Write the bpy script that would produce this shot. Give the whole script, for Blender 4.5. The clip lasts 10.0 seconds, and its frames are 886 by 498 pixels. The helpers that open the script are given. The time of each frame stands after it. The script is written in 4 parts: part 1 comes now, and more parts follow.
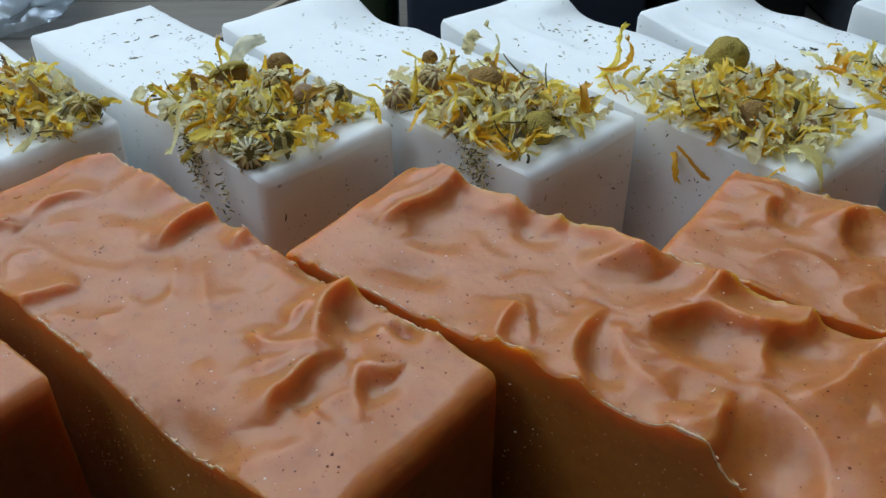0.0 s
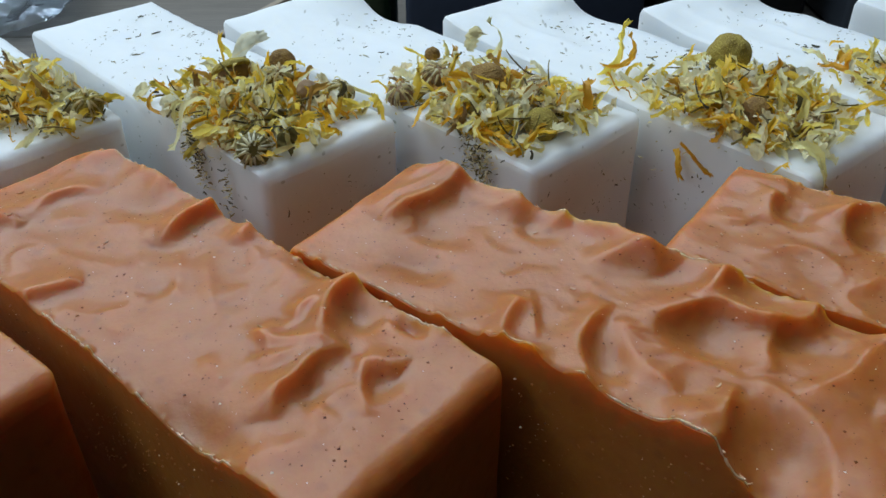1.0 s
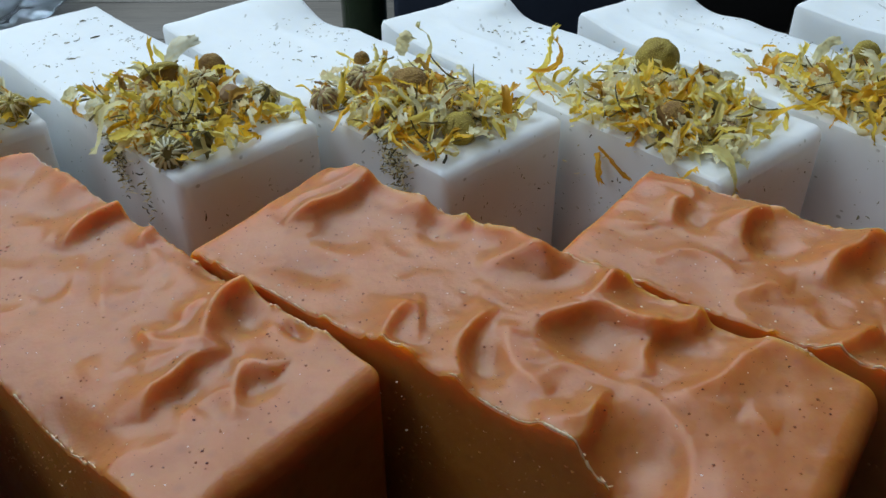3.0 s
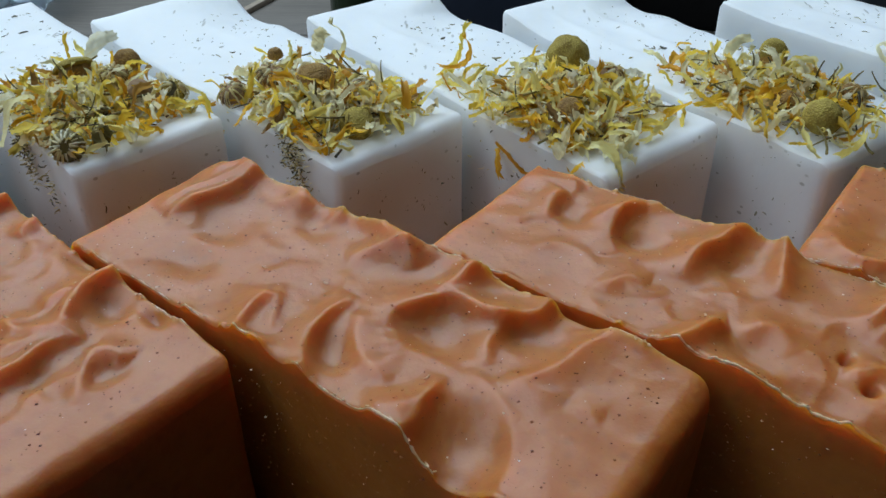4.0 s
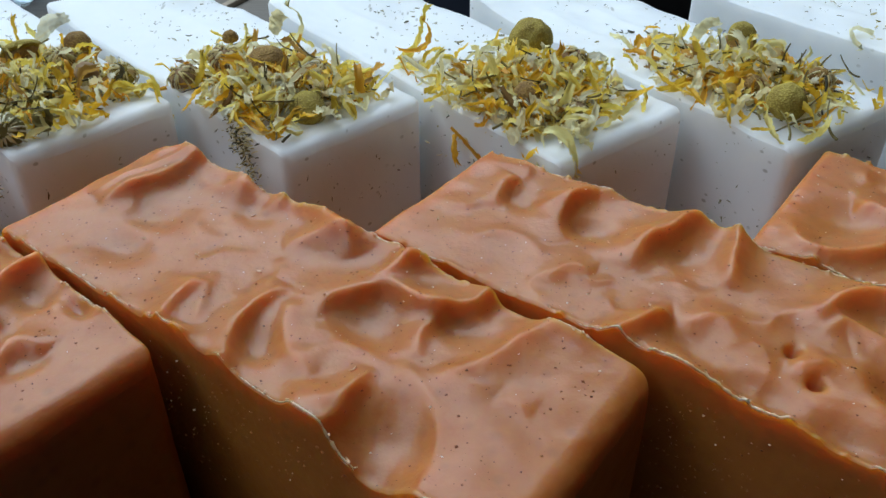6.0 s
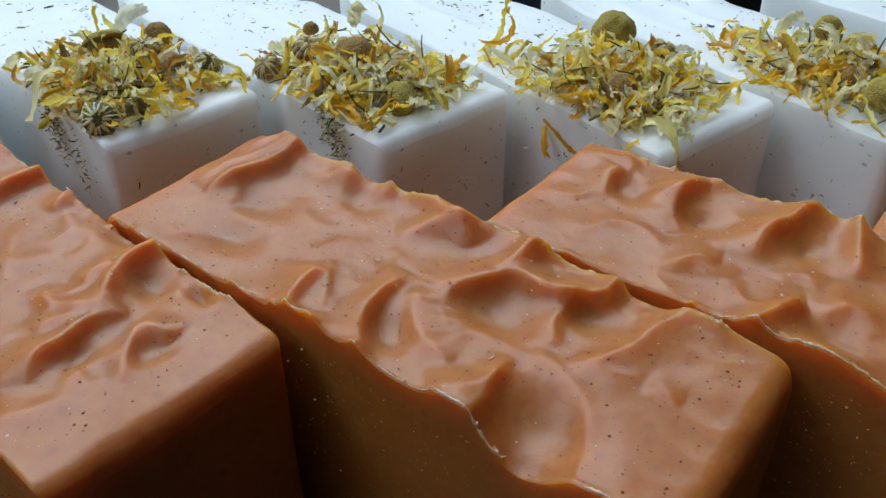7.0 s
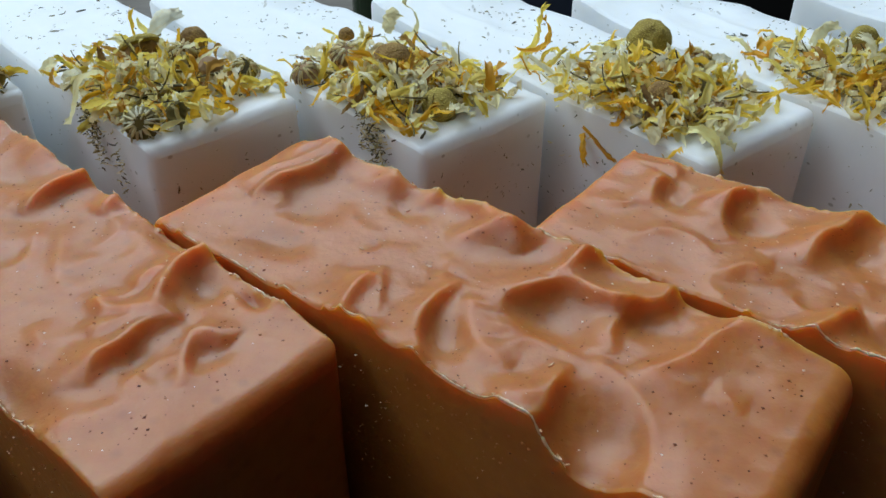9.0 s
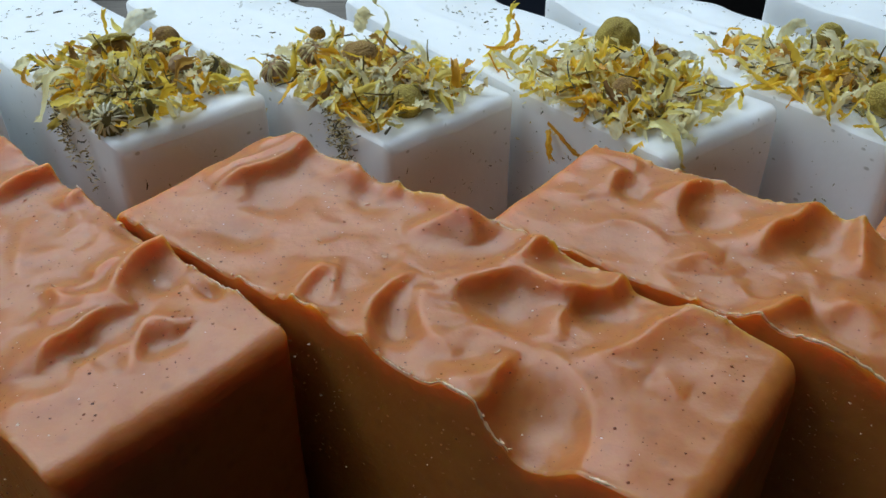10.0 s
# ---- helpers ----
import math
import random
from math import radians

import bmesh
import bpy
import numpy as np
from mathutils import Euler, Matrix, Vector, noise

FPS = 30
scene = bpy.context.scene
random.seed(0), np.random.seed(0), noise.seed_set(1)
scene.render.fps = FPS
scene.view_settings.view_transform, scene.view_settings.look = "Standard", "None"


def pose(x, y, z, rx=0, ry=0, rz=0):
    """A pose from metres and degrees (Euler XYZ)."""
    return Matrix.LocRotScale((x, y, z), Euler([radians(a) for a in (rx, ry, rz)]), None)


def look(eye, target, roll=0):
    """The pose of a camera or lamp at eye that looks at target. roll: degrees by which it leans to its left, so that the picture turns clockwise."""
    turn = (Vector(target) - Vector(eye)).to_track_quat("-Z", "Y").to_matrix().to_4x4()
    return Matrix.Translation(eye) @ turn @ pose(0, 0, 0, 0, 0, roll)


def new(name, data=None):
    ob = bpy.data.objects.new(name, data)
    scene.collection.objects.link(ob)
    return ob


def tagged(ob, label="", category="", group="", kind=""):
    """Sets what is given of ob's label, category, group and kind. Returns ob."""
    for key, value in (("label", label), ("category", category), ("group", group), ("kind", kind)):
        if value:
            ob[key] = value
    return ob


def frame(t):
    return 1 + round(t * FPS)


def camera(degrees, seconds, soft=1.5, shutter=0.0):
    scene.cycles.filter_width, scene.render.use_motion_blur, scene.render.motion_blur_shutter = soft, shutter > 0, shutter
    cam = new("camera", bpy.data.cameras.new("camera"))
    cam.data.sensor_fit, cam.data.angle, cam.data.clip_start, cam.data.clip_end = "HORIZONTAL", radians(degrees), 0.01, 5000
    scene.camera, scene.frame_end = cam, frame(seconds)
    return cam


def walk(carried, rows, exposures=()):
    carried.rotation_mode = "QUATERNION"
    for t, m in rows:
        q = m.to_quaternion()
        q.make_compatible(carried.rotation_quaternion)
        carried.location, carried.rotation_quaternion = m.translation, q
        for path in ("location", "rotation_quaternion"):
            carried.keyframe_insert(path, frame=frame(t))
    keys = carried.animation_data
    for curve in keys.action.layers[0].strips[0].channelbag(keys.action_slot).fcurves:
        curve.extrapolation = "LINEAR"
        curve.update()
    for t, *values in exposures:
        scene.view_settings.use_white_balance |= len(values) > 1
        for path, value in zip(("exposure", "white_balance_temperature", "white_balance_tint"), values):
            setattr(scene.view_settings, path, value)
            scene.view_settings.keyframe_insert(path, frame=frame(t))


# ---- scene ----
cam = camera(55.4, 10.0)
METRES, EYE, TILT, LEAN, TURN = 0.10, 0.122, -35.0, 0.4, 0.0
ROWS = [
    (0.0, 0.0, 0.0, 0.0, -0.0, 0.0, -0.0),
    (0.5, 0.0048, -0.0086, 0.0109, -0.07, -0.02, -0.05),
    (1.0, -0.0095, 0.0004, -0.0052, -0.17, -0.04, -0.03),
    (1.5, 0.0076, -0.0167, -0.0117, -0.1, 0.08, -0.06),
    (2.0, 0.033, -0.0221, -0.0001, -0.0, 0.13, -0.04),
    (3.5, 0.2156, -0.0033, -0.0045, 0.21, 0.06, -0.19),
    (4.0, 0.3195, -0.0287, -0.0096, 0.54, -0.06, -0.39),
    (4.5, 0.4269, -0.0371, -0.0128, 0.69, -0.29, -0.49),
    (5.0, 0.4734, -0.0173, -0.0123, 0.83, -0.41, -0.51),
    (5.5, 0.4887, 0.0497, -0.0202, 0.7, -0.56, -0.42),
    (6.0, 0.3983, 0.0125, -0.0147, 0.61, -0.62, -0.5),
    (7.5, 0.2256, 0.0304, -0.0428, 1.0, -0.19, -1.03),
    (8.0, 0.209, 0.0403, -0.037, 1.03, -0.11, -1.17),
    (8.5, 0.2048, 0.0332, -0.0373, 1.04, -0.04, -1.29),
    (9.0, 0.1904, 0.0269, -0.0374, 0.88, 0.14, -1.31),
    (9.5, 0.1986, 0.0298, -0.0404, 1.0, 0.25, -1.33),
    (10.0, 0.2477, 0.0157, -0.0554, 0.93, 0.59, -1.13),
]
walk(cam, [(t, pose(0, 0, EYE, TILT, LEAN, TURN) @ pose(METRES * x, METRES * y, METRES * z, 90 + pitch, roll, yaw)) for t, x, y, z, yaw, pitch, roll in ROWS],
     exposures=[(0.0, -0.05, 6450, 10), (3.5, -0.05, 6420, 10), (4.4, -0.05, 6280, 10), (5.5, 0.1, 6460, 11), (8.5, 0.09, 6450, 10), (10.0, 0.06, 6450, 10)])


# ---- world, lights ----
world = bpy.data.worlds.new("world")
scene.world = world
world.use_nodes = True
world.node_tree.nodes["Background"].inputs[0].default_value = (0.55, 0.68, 0.9, 1)
world.node_tree.nodes["Background"].inputs[1].default_value = 0.3


def area(name, eye, target, sx, sy, power, colour):
    d = bpy.data.lights.new(name, "AREA")
    d.shape, d.size, d.size_y, d.energy, d.color = "RECTANGLE", sx, sy, power, colour
    o = new(name, d)
    o.matrix_world = look(eye, target)
    return o


# added lamp panels above, unseen: soft daylight and the sheen on the orange tops
area("skylight_glow", (-1.57, 0.65, 1.62), (-1.57, 0.6501, 0.0), 1.15, 3.9, 47.0, (0.71, 0.875, 1.0))
area("skylight_glow", (-0.4, 1.38, 1.62), (-0.4, 1.3801, 0.0), 1.16, 2.44, 35.0, (0.71, 0.875, 1.0))
area("skylight_glow", (0.64, 2.04, 1.62), (0.64, 2.0401, 0.0), 0.88, 1.1, 13.5, (0.71, 0.875, 1.0))


# ---- materials ----
def material(name):
    m = bpy.data.materials.new(name)
    m.use_nodes = True
    return m, m.node_tree, m.node_tree.nodes["Principled BSDF"]


def node(nt, kind, **props):
    n = nt.nodes.new(kind)
    for k, v in props.items():
        if k in n.inputs:
            n.inputs[k].default_value = v
    return n


def ramp(nt, src, stops):
    r = nt.nodes.new("ShaderNodeValToRGB")
    el = r.color_ramp.elements
    while len(el) < len(stops):
        el.new(0.5)
    for e, (p, c) in zip(el, stops):
        e.position, e.color = p, (*c, 1)
    nt.links.new(src, r.inputs[0])
    return r.outputs[0]


def mix(nt, fac, a, b, mode="MIX"):
    n = nt.nodes.new("ShaderNodeMix")
    n.data_type, n.blend_type = "RGBA", mode
    for sock, v in ((n.inputs[0], fac), (n.inputs[6], a), (n.inputs[7], b)):
        if isinstance(v, bpy.types.NodeSocket):
            nt.links.new(v, sock)
        elif isinstance(v, (int, float)):
            sock.default_value = v
        else:
            sock.default_value = (*v, 1)
    return n.outputs[2]


def coords(nt, scale=(1, 1, 1), rot=(0, 0, 0)):
    tc = nt.nodes.new("ShaderNodeTexCoord")
    mp = nt.nodes.new("ShaderNodeMapping")
    mp.inputs["Scale"].default_value, mp.inputs["Rotation"].default_value = scale, rot
    nt.links.new(tc.outputs["Object"], mp.inputs[0])
    return mp.outputs[0]


def noise_tex(nt, vec, scale, detail=3, rough=0.55):
    n = node(nt, "ShaderNodeTexNoise", Scale=scale, Detail=detail, Roughness=rough)
    nt.links.new(vec, n.inputs["Vector"])
    return n.outputs["Fac"]


def voronoi(nt, vec, scale, out="Distance", rand=1.0):
    n = node(nt, "ShaderNodeTexVoronoi", Scale=scale, Randomness=rand)
    nt.links.new(vec, n.inputs["Vector"])
    return n.outputs[out]


def bump(nt, height, strength, dist, normal=None):
    b = node(nt, "ShaderNodeBump", Strength=strength, Distance=dist)
    nt.links.new(height, b.inputs["Height"])
    if normal:
        nt.links.new(normal, b.inputs["Normal"])
    return b.outputs[0]


def math_node(nt, op, a, b):
    n = nt.nodes.new("ShaderNodeMath")
    n.operation = op
    for sock, v in zip(n.inputs, (a, b)):
        if isinstance(v, bpy.types.NodeSocket):
            nt.links.new(v, sock)
        else:
            sock.default_value = v
    return n.outputs[0]


def orange_soap():
    m, nt, p = material("orange_soap")
    v = coords(nt)
    big = noise_tex(nt, v, 70, 2)
    base = ramp(nt, big, [(0.3, (0.42, 0.117, 0.009)), (0.7, (0.475, 0.145, 0.016))])
    mid = noise_tex(nt, v, 420, 3)
    base = mix(nt, 0.35, base, ramp(nt, mid, [(0.35, (0.38, 0.100, 0.008)), (0.65, (0.49, 0.155, 0.022))]))
    # faint darker mottling where spice lies under the surface
    d = voronoi(nt, v, 330)
    base = mix(nt, math_node(nt, "MULTIPLY", ramp(nt, d, [(0.1, (1, 1, 1)), (0.28, (0, 0, 0))]), 0.22), base, (0.2, 0.06, 0.015))
    nt.links.new(base, p.inputs["Base Color"])
    p.inputs["Subsurface Weight"].default_value = 1.0
    p.inputs["Subsurface Radius"].default_value = (1.2, 0.62, 0.12)
    p.inputs["Subsurface Scale"].default_value = 0.0078
    p.inputs["Specular IOR Level"].default_value = 0.6
    p.inputs["Coat Weight"].default_value = 0.32
    p.inputs["Coat Roughness"].default_value = 0.22
    rough = ramp(nt, noise_tex(nt, v, 160, 2), [(0.3, (0.5, 0.5, 0.5)), (0.7, (0.64, 0.64, 0.64))])
    nt.links.new(rough, p.inputs["Roughness"])
    n1 = bump(nt, noise_tex(nt, v, 900, 3), 0.25, 0.0004)
    n2 = bump(nt, noise_tex(nt, v, 260, 3), 0.18, 0.0008, n1)
    nt.links.new(n2, p.inputs["Normal"])
    return m


def white_soap():
    m, nt, p = material("white_soap")
    v = coords(nt)
    base = ramp(nt, noise_tex(nt, v, 60, 3), [(0.3, (0.82, 0.83, 0.83)), (0.7, (0.88, 0.89, 0.89))])
    # ground herb flecks: short dark strokes that lie every way
    for k, (rot, scale, size, lo) in enumerate((((0.4, 0.9, 0.2), 330, 0.13, 0.5), ((1.3, 0.2, 1.1), 380, 0.12, 0.52), ((0.2, 1.9, 2.3), 460, 0.14, 0.5), ((2.2, 0.7, 0.5), 290, 0.11, 0.5))):
        d = voronoi(nt, coords(nt, (1, 0.22, 1), rot), scale)
        mask = ramp(nt, d, [(size * 0.6, (1, 1, 1)), (size, (0, 0, 0))])
        sel = ramp(nt, noise_tex(nt, v, scale * 0.35 + 17 * k, 1), [(lo + 0.04, (0, 0, 0)), (lo + 0.1, (1, 1, 1))])
        base = mix(nt, math_node(nt, "MULTIPLY", mask, math_node(nt, "MULTIPLY", sel, 0.5)), base, (0.2, 0.18, 0.12))
    nt.links.new(base, p.inputs["Base Color"])
    p.inputs["Subsurface Weight"].default_value = 0.9
    p.inputs["Subsurface Radius"].default_value = (1.0, 0.95, 0.88)
    p.inputs["Subsurface Scale"].default_value = 0.009
    p.inputs["Roughness"].default_value = 0.5
    n1 = bump(nt, noise_tex(nt, v, 700, 3), 0.2, 0.0003)
    nt.links.new(bump(nt, noise_tex(nt, v, 120, 2), 0.25, 0.001, n1), p.inputs["Normal"])
    return m


def plain(name, c0, c1, scale, rough=0.6, stretch=(1, 1, 1), bump_d=0.0, metal=0.0):
    m, nt, p = material(name)
    v = coords(nt, stretch)
    nt.links.new(mix(nt, 0.4, ramp(nt, noise_tex(nt, v, scale, 4), [(0.3, c0), (0.7, c1)]), ramp(nt, noise_tex(nt, v, scale * 7, 3), [(0.3, c0), (0.7, c1)])), p.inputs["Base Color"])
    p.inputs["Roughness"].default_value, p.inputs["Metallic"].default_value = rough, metal
    if bump_d:
        nt.links.new(bump(nt, noise_tex(nt, v, scale * 3, 3), 0.5, bump_d), p.inputs["Normal"])
    return m


ORANGE, WHITE = orange_soap(), white_soap()
WOOD = plain("grey_wood", (0.10, 0.085, 0.07), (0.17, 0.145, 0.12), 9, 0.55, (1, 9, 1), 0.001)
# tabletop out of sight, darkened so little light bounces up between the bars
DARK_WOOD = plain("dark_wood", (0.022, 0.017, 0.013), (0.045, 0.036, 0.028), 9, 0.6, (1, 9, 1), 0.001)
# nearly black, so the unseen walls throw little bounce light on the bars
LOW_BOUNCE = plain("plaster", (0.06, 0.058, 0.055), (0.085, 0.08, 0.076), 6, 0.9, bump_d=0.002)
PALE_WOOD = plain("pale_wood", (0.26, 0.2, 0.15), (0.36, 0.29, 0.22), 12, 0.5, (1, 8, 1))
NAVY = plain("navy_plastic", (0.022, 0.034, 0.065), (0.034, 0.05, 0.09), 14, 0.35)
BLACK = plain("black_plastic", (0.006, 0.006, 0.008), (0.012, 0.012, 0.014), 14, 0.4)
SLATE = plain("slate_plastic", (0.05, 0.06, 0.075), (0.075, 0.085, 0.105), 14, 0.35)
GREEN_GLASS = plain("green_glass", (0.01, 0.03, 0.008), (0.018, 0.045, 0.012), 14, 0.12)
FILM, film_tree, film_node = material("clear_film")
film_node.inputs["Base Color"].default_value = (0.75, 0.82, 0.9, 1)
film_node.inputs["Transmission Weight"].default_value = 0.7
film_node.inputs["Roughness"].default_value = 0.12
film_node.inputs["IOR"].default_value = 1.2
DARK_FLOOR = plain("dark_floor", (0.05, 0.045, 0.04), (0.08, 0.07, 0.06), 5, 0.7, bump_d=0.001)


# ---- mesh helpers ----
def mesh_of(name, verts, faces, mat, smooth=True):
    me = bpy.data.meshes.new(name)
    me.from_pydata([tuple(v) for v in verts], [], faces)
    me.materials.append(mat)
    if smooth:
        me.polygons.foreach_set("use_smooth", [True] * len(me.polygons))
    me.update()
    return me


def box(name, lo, hi, mat, kind="structure", bevel=0.0):
    bm = bmesh.new()
    bmesh.ops.create_cube(bm, size=1)
    for v in bm.verts:
        v.co = Vector([(a + b) / 2 + c * (b - a) for a, b, c in zip(lo, hi, v.co)])
    if bevel:
        bmesh.ops.bevel(bm, geom=bm.edges, offset=bevel, segments=3, affect="EDGES", profile=0.5)
    me = bpy.data.meshes.new(name)
    bm.to_mesh(me)
    bm.free()
    me.materials.append(mat)
    o = new(name, me)
    return tagged(o, kind=kind)


# ---- the room: unseen, added to close the place and hold back bounce light ----
box("floor", (-2.2, -1.6, -0.85), (2.2, 3.1, -0.78), DARK_FLOOR)
box("wall_south", (-2.2, -1.7, -0.85), (2.2, -1.6, 1.7), LOW_BOUNCE)
box("wall_north", (-2.2, 3.1, -0.85), (2.2, 3.2, 1.7), LOW_BOUNCE)
box("wall_west", (-2.3, -1.7, -0.85), (-2.2, 3.2, 1.7), LOW_BOUNCE)
box("wall_east", (2.2, -1.7, -0.85), (2.3, 3.2, 1.7), LOW_BOUNCE)
# unseen ceiling pieces, added round the lamp panels to shape their light
box("ceiling_south", (-2.2, -1.6, 1.6), (2.2, -1.31, 1.7), LOW_BOUNCE)
box("ceiling_north", (-2.2, 2.61, 1.6), (2.2, 3.1, 1.7), LOW_BOUNCE)
box("ceiling_west", (-2.2, -1.31, 1.6), (-2.15, 2.61, 1.7), LOW_BOUNCE)
box("ceiling_east", (0.19, -1.31, 1.6), (2.2, 1.48, 1.7), LOW_BOUNCE)
box("ceiling_corner", (1.09, 1.48, 1.6), (2.2, 2.61, 1.7), LOW_BOUNCE)
box("ceiling_middle", (-0.99, -1.31, 1.6), (0.19, 0.15, 1.7), LOW_BOUNCE)


def part(name, bm, mat, parent, label=""):
    me = bpy.data.meshes.new(name)
    bm.to_mesh(me)
    bm.free()
    me.materials.append(mat)
    me.polygons.foreach_set("use_smooth", [True] * len(me.polygons))
    me.set_sharp_from_angle(angle=radians(40))
    o = new(name, me)
    o.parent = parent
    return tagged(o, label)


def block(lo, hi, bevel=0.002):
    bm = bmesh.new()
    bmesh.ops.create_cube(bm, size=1)
    for v in bm.verts:
        v.co = Vector([(p + q) / 2 + c * (q - p) for p, q, c in zip(lo, hi, v.co)])
    bmesh.ops.bevel(bm, geom=bm.edges, offset=bevel, segments=3, affect="EDGES", profile=0.5)
    return bm


def thing(name, at, label, category, group=""):
    o = new(name)
    o.location, o.empty_display_size = at, 0.02
    return tagged(o, label, category, group)


def table(at, sx, sy, height, thick, mat, label):
    t = thing("table", at, label, "table")
    planks = 5
    for k in range(planks):
        w = sy / planks
        part("plank", block((-sx / 2, -sy / 2 + k * w + 0.001, height - thick), (sx / 2, -sy / 2 + (k + 1) * w - 0.001, height), 0.003), mat, t)
    for x in (-1, 1):
        for y in (-1, 1):
            cx, cy = x * (sx / 2 - 0.05), y * (sy / 2 - 0.05)
            part("leg", block((cx - 0.025, cy - 0.025, 0), (cx + 0.025, cy + 0.025, height - thick), 0.004), mat, t)
    return t


table((0, 0.0, -0.78), 1.5, 0.6, 0.78, 0.03, DARK_WOOD, "dark wooden table carrying rows of soap bars")
table((-0.2, 0.85, -0.78), 1.7, 0.55, 0.60, 0.03, WOOD, "low grey-brown wooden bench behind the soap table")

# things on the low bench
strip = thing("wooden_batten", (-0.2, 0.82, -0.18), "pale wooden batten lying on the low bench", "batten")
part("batten", block((-0.004, -0.2, 0), (0.004, 0.2, 0.006), 0.001), PALE_WOOD, strip)
strip.rotation_euler = (0, 0, radians(-24))


def crate(at, sx, sy, sz, mat, label):
    c = thing("storage_box", at, label, "box")
    part("body", block((-sx / 2, -sy / 2, 0), (sx / 2, sy / 2, sz * 0.82), 0.006), mat, c)
    part("lid", block((-sx / 2 - 0.004, -sy / 2 - 0.004, sz * 0.83), (sx / 2 + 0.004, sy / 2 + 0.004, sz), 0.006), mat, c)
    part("handle", block((-0.04, -sy / 2 - 0.012, sz * 0.55), (0.04, -sy / 2 - 0.001, sz * 0.6), 0.004), mat, c)
    return c


crate((0.075, 0.86, -0.18), 0.22, 0.2, 0.3, NAVY, "dark navy storage box on the low bench")
crate((0.275, 0.9, -0.18), 0.15, 0.2, 0.3, BLACK, "black storage box on the low bench")
crate((0.48, 0.88, -0.18), 0.2, 0.2, 0.28, SLATE, "slate-grey storage box on the low bench")


def lathe(profile, n=32):
    bm = bmesh.new()
    rings = [[bm.verts.new((r * math.cos(6.2832 * k / n), r * math.sin(6.2832 * k / n), z)) for k in range(n)] for r, z in profile]
    for a, b in zip(rings, rings[1:]):
        for k in range(n):
            bm.faces.new((a[k], a[(k + 1) % n], b[(k + 1) % n], b[k]))
    bm.faces.new(list(reversed(rings[0])))
    bm.faces.new(rings[-1])
    return bm


bottle = thing("bottle", (-0.066, 0.8, -0.18), "dark green glass bottle on the low bench", "bottle")
part("body", lathe([(0.02, 0), (0.022, 0.004), (0.022, 0.13), (0.018, 0.15), (0.008, 0.165), (0.008, 0.2)]), GREEN_GLASS, bottle)
part("cap", lathe([(0.01, 0.2), (0.01, 0.225), (0.009, 0.228)]), BLACK, bottle)

# crumpled clear film at the far left of the bench
bag = thing("plastic_bag", (-0.45, 0.86, -0.18), "crumpled clear plastic bag on the low bench", "bag")
bm = bmesh.new()
bmesh.ops.create_icosphere(bm, subdivisions=5, radius=1)
for v in bm.verts:
    d = v.co.normalized()
    f = 1 + 0.22 * noise.noise(d * 2.2) + 0.12 * abs(noise.noise(d * 5.0)) + 0.06 * abs(noise.noise(d * 11.0))
    v.co = Vector((d.x * 0.075 * f, d.y * 0.08 * f, max(0, 0.045 + d.z * 0.06 * f)))
part("film", bm, FILM, bag)


# ---- soap bars ----
def crest(swirl, h, near, far, *points):
    """A crest through the points (u, v), in millimetres: h high, falling off over near to one side and far to the other."""
    swirl.append(("crest", h, near, far, points))


def dent(swirl, u, v, ru, rv, depth):
    """A rounded hollow (or with depth below zero a hump)."""
    swirl.append(("dent", u, v, ru, rv, depth))


def smooth_line(points, steps):
    """A smooth line through the points."""
    ends = [points[0], *points, points[-1]]
    line = []
    for p, q, r, w in zip(ends, ends[1:], ends[2:], ends[3:]):
        for k in range(steps):
            t = k / steps
            line.append([0.5 * (2 * b + (c - a) * t + (2 * a - 5 * b + 4 * c - d) * t * t + (3 * b - a - 3 * c + d) * t ** 3) for a, b, c, d in zip(p, q, r, w)])
    return line + [list(points[-1])]


def relief(features, U, V):
    z = np.zeros_like(U)
    wu, wv = np.zeros_like(U), np.zeros_like(U)
    for i in range(U.shape[0]):
        for j in range(U.shape[1]):
            q = Vector((U[i, j] / 6.5, V[i, j] / 6.5, 2.7))
            w = noise.noise_vector(q) * 0.5 + noise.noise_vector(q * 2.3) * 0.1
            wu[i, j], wv[i, j] = w.x, w.y
    U, V = U + wu, V + wv
    for f in features:
        if f[0] == "dent":
            _, u, v, ru, rv, depth = f
            z -= depth * np.exp(-(((U - u) / ru) ** 2 + ((V - v) / rv) ** 2) ** 1.25)
        else:
            _, h, near, far, points = f
            line = smooth_line(points, 6)
            n = len(line) - 1
            best, side, along = np.full_like(U, 1e9), np.zeros_like(U), np.zeros_like(U)
            for k in range(n):
                (pu, pv), (qu, qv) = line[k], line[k + 1]
                du, dv = qu - pu, qv - pv
                q = np.clip(((U - pu) * du + (V - pv) * dv) / (du * du + dv * dv + 1e-9), 0, 1)
                d = np.hypot(U - pu - q * du, V - pv - q * dv)
                nearer = d < best
                best = np.where(nearer, d, best)
                side = np.where(nearer, (du * (V - pv) - dv * (U - pu)) / (math.hypot(du, dv) + 1e-9) / (d + 1e-6), side)
                along = np.where(nearer, (k + q) / n, along)
            w = far + (near - far) * (0.5 + 0.5 * np.clip(side, -1, 1))
            # a crest fades at an end that lies inside the top, and runs out through a cut edge
            fade = np.ones_like(U)
            if 3.5 < points[0][1] < 24.5:
                fade *= np.sin(1.5708 * np.clip(along / 0.4, 0, 1))
            if 2.0 < points[-1][1] < 24.5:
                fade *= np.sin(1.5708 * np.clip((1 - along) / 0.4, 0, 1))
            z += 1.05 * h * fade * np.exp(-(np.sqrt(best * best + 0.1) / w) ** 1.4)
    return z


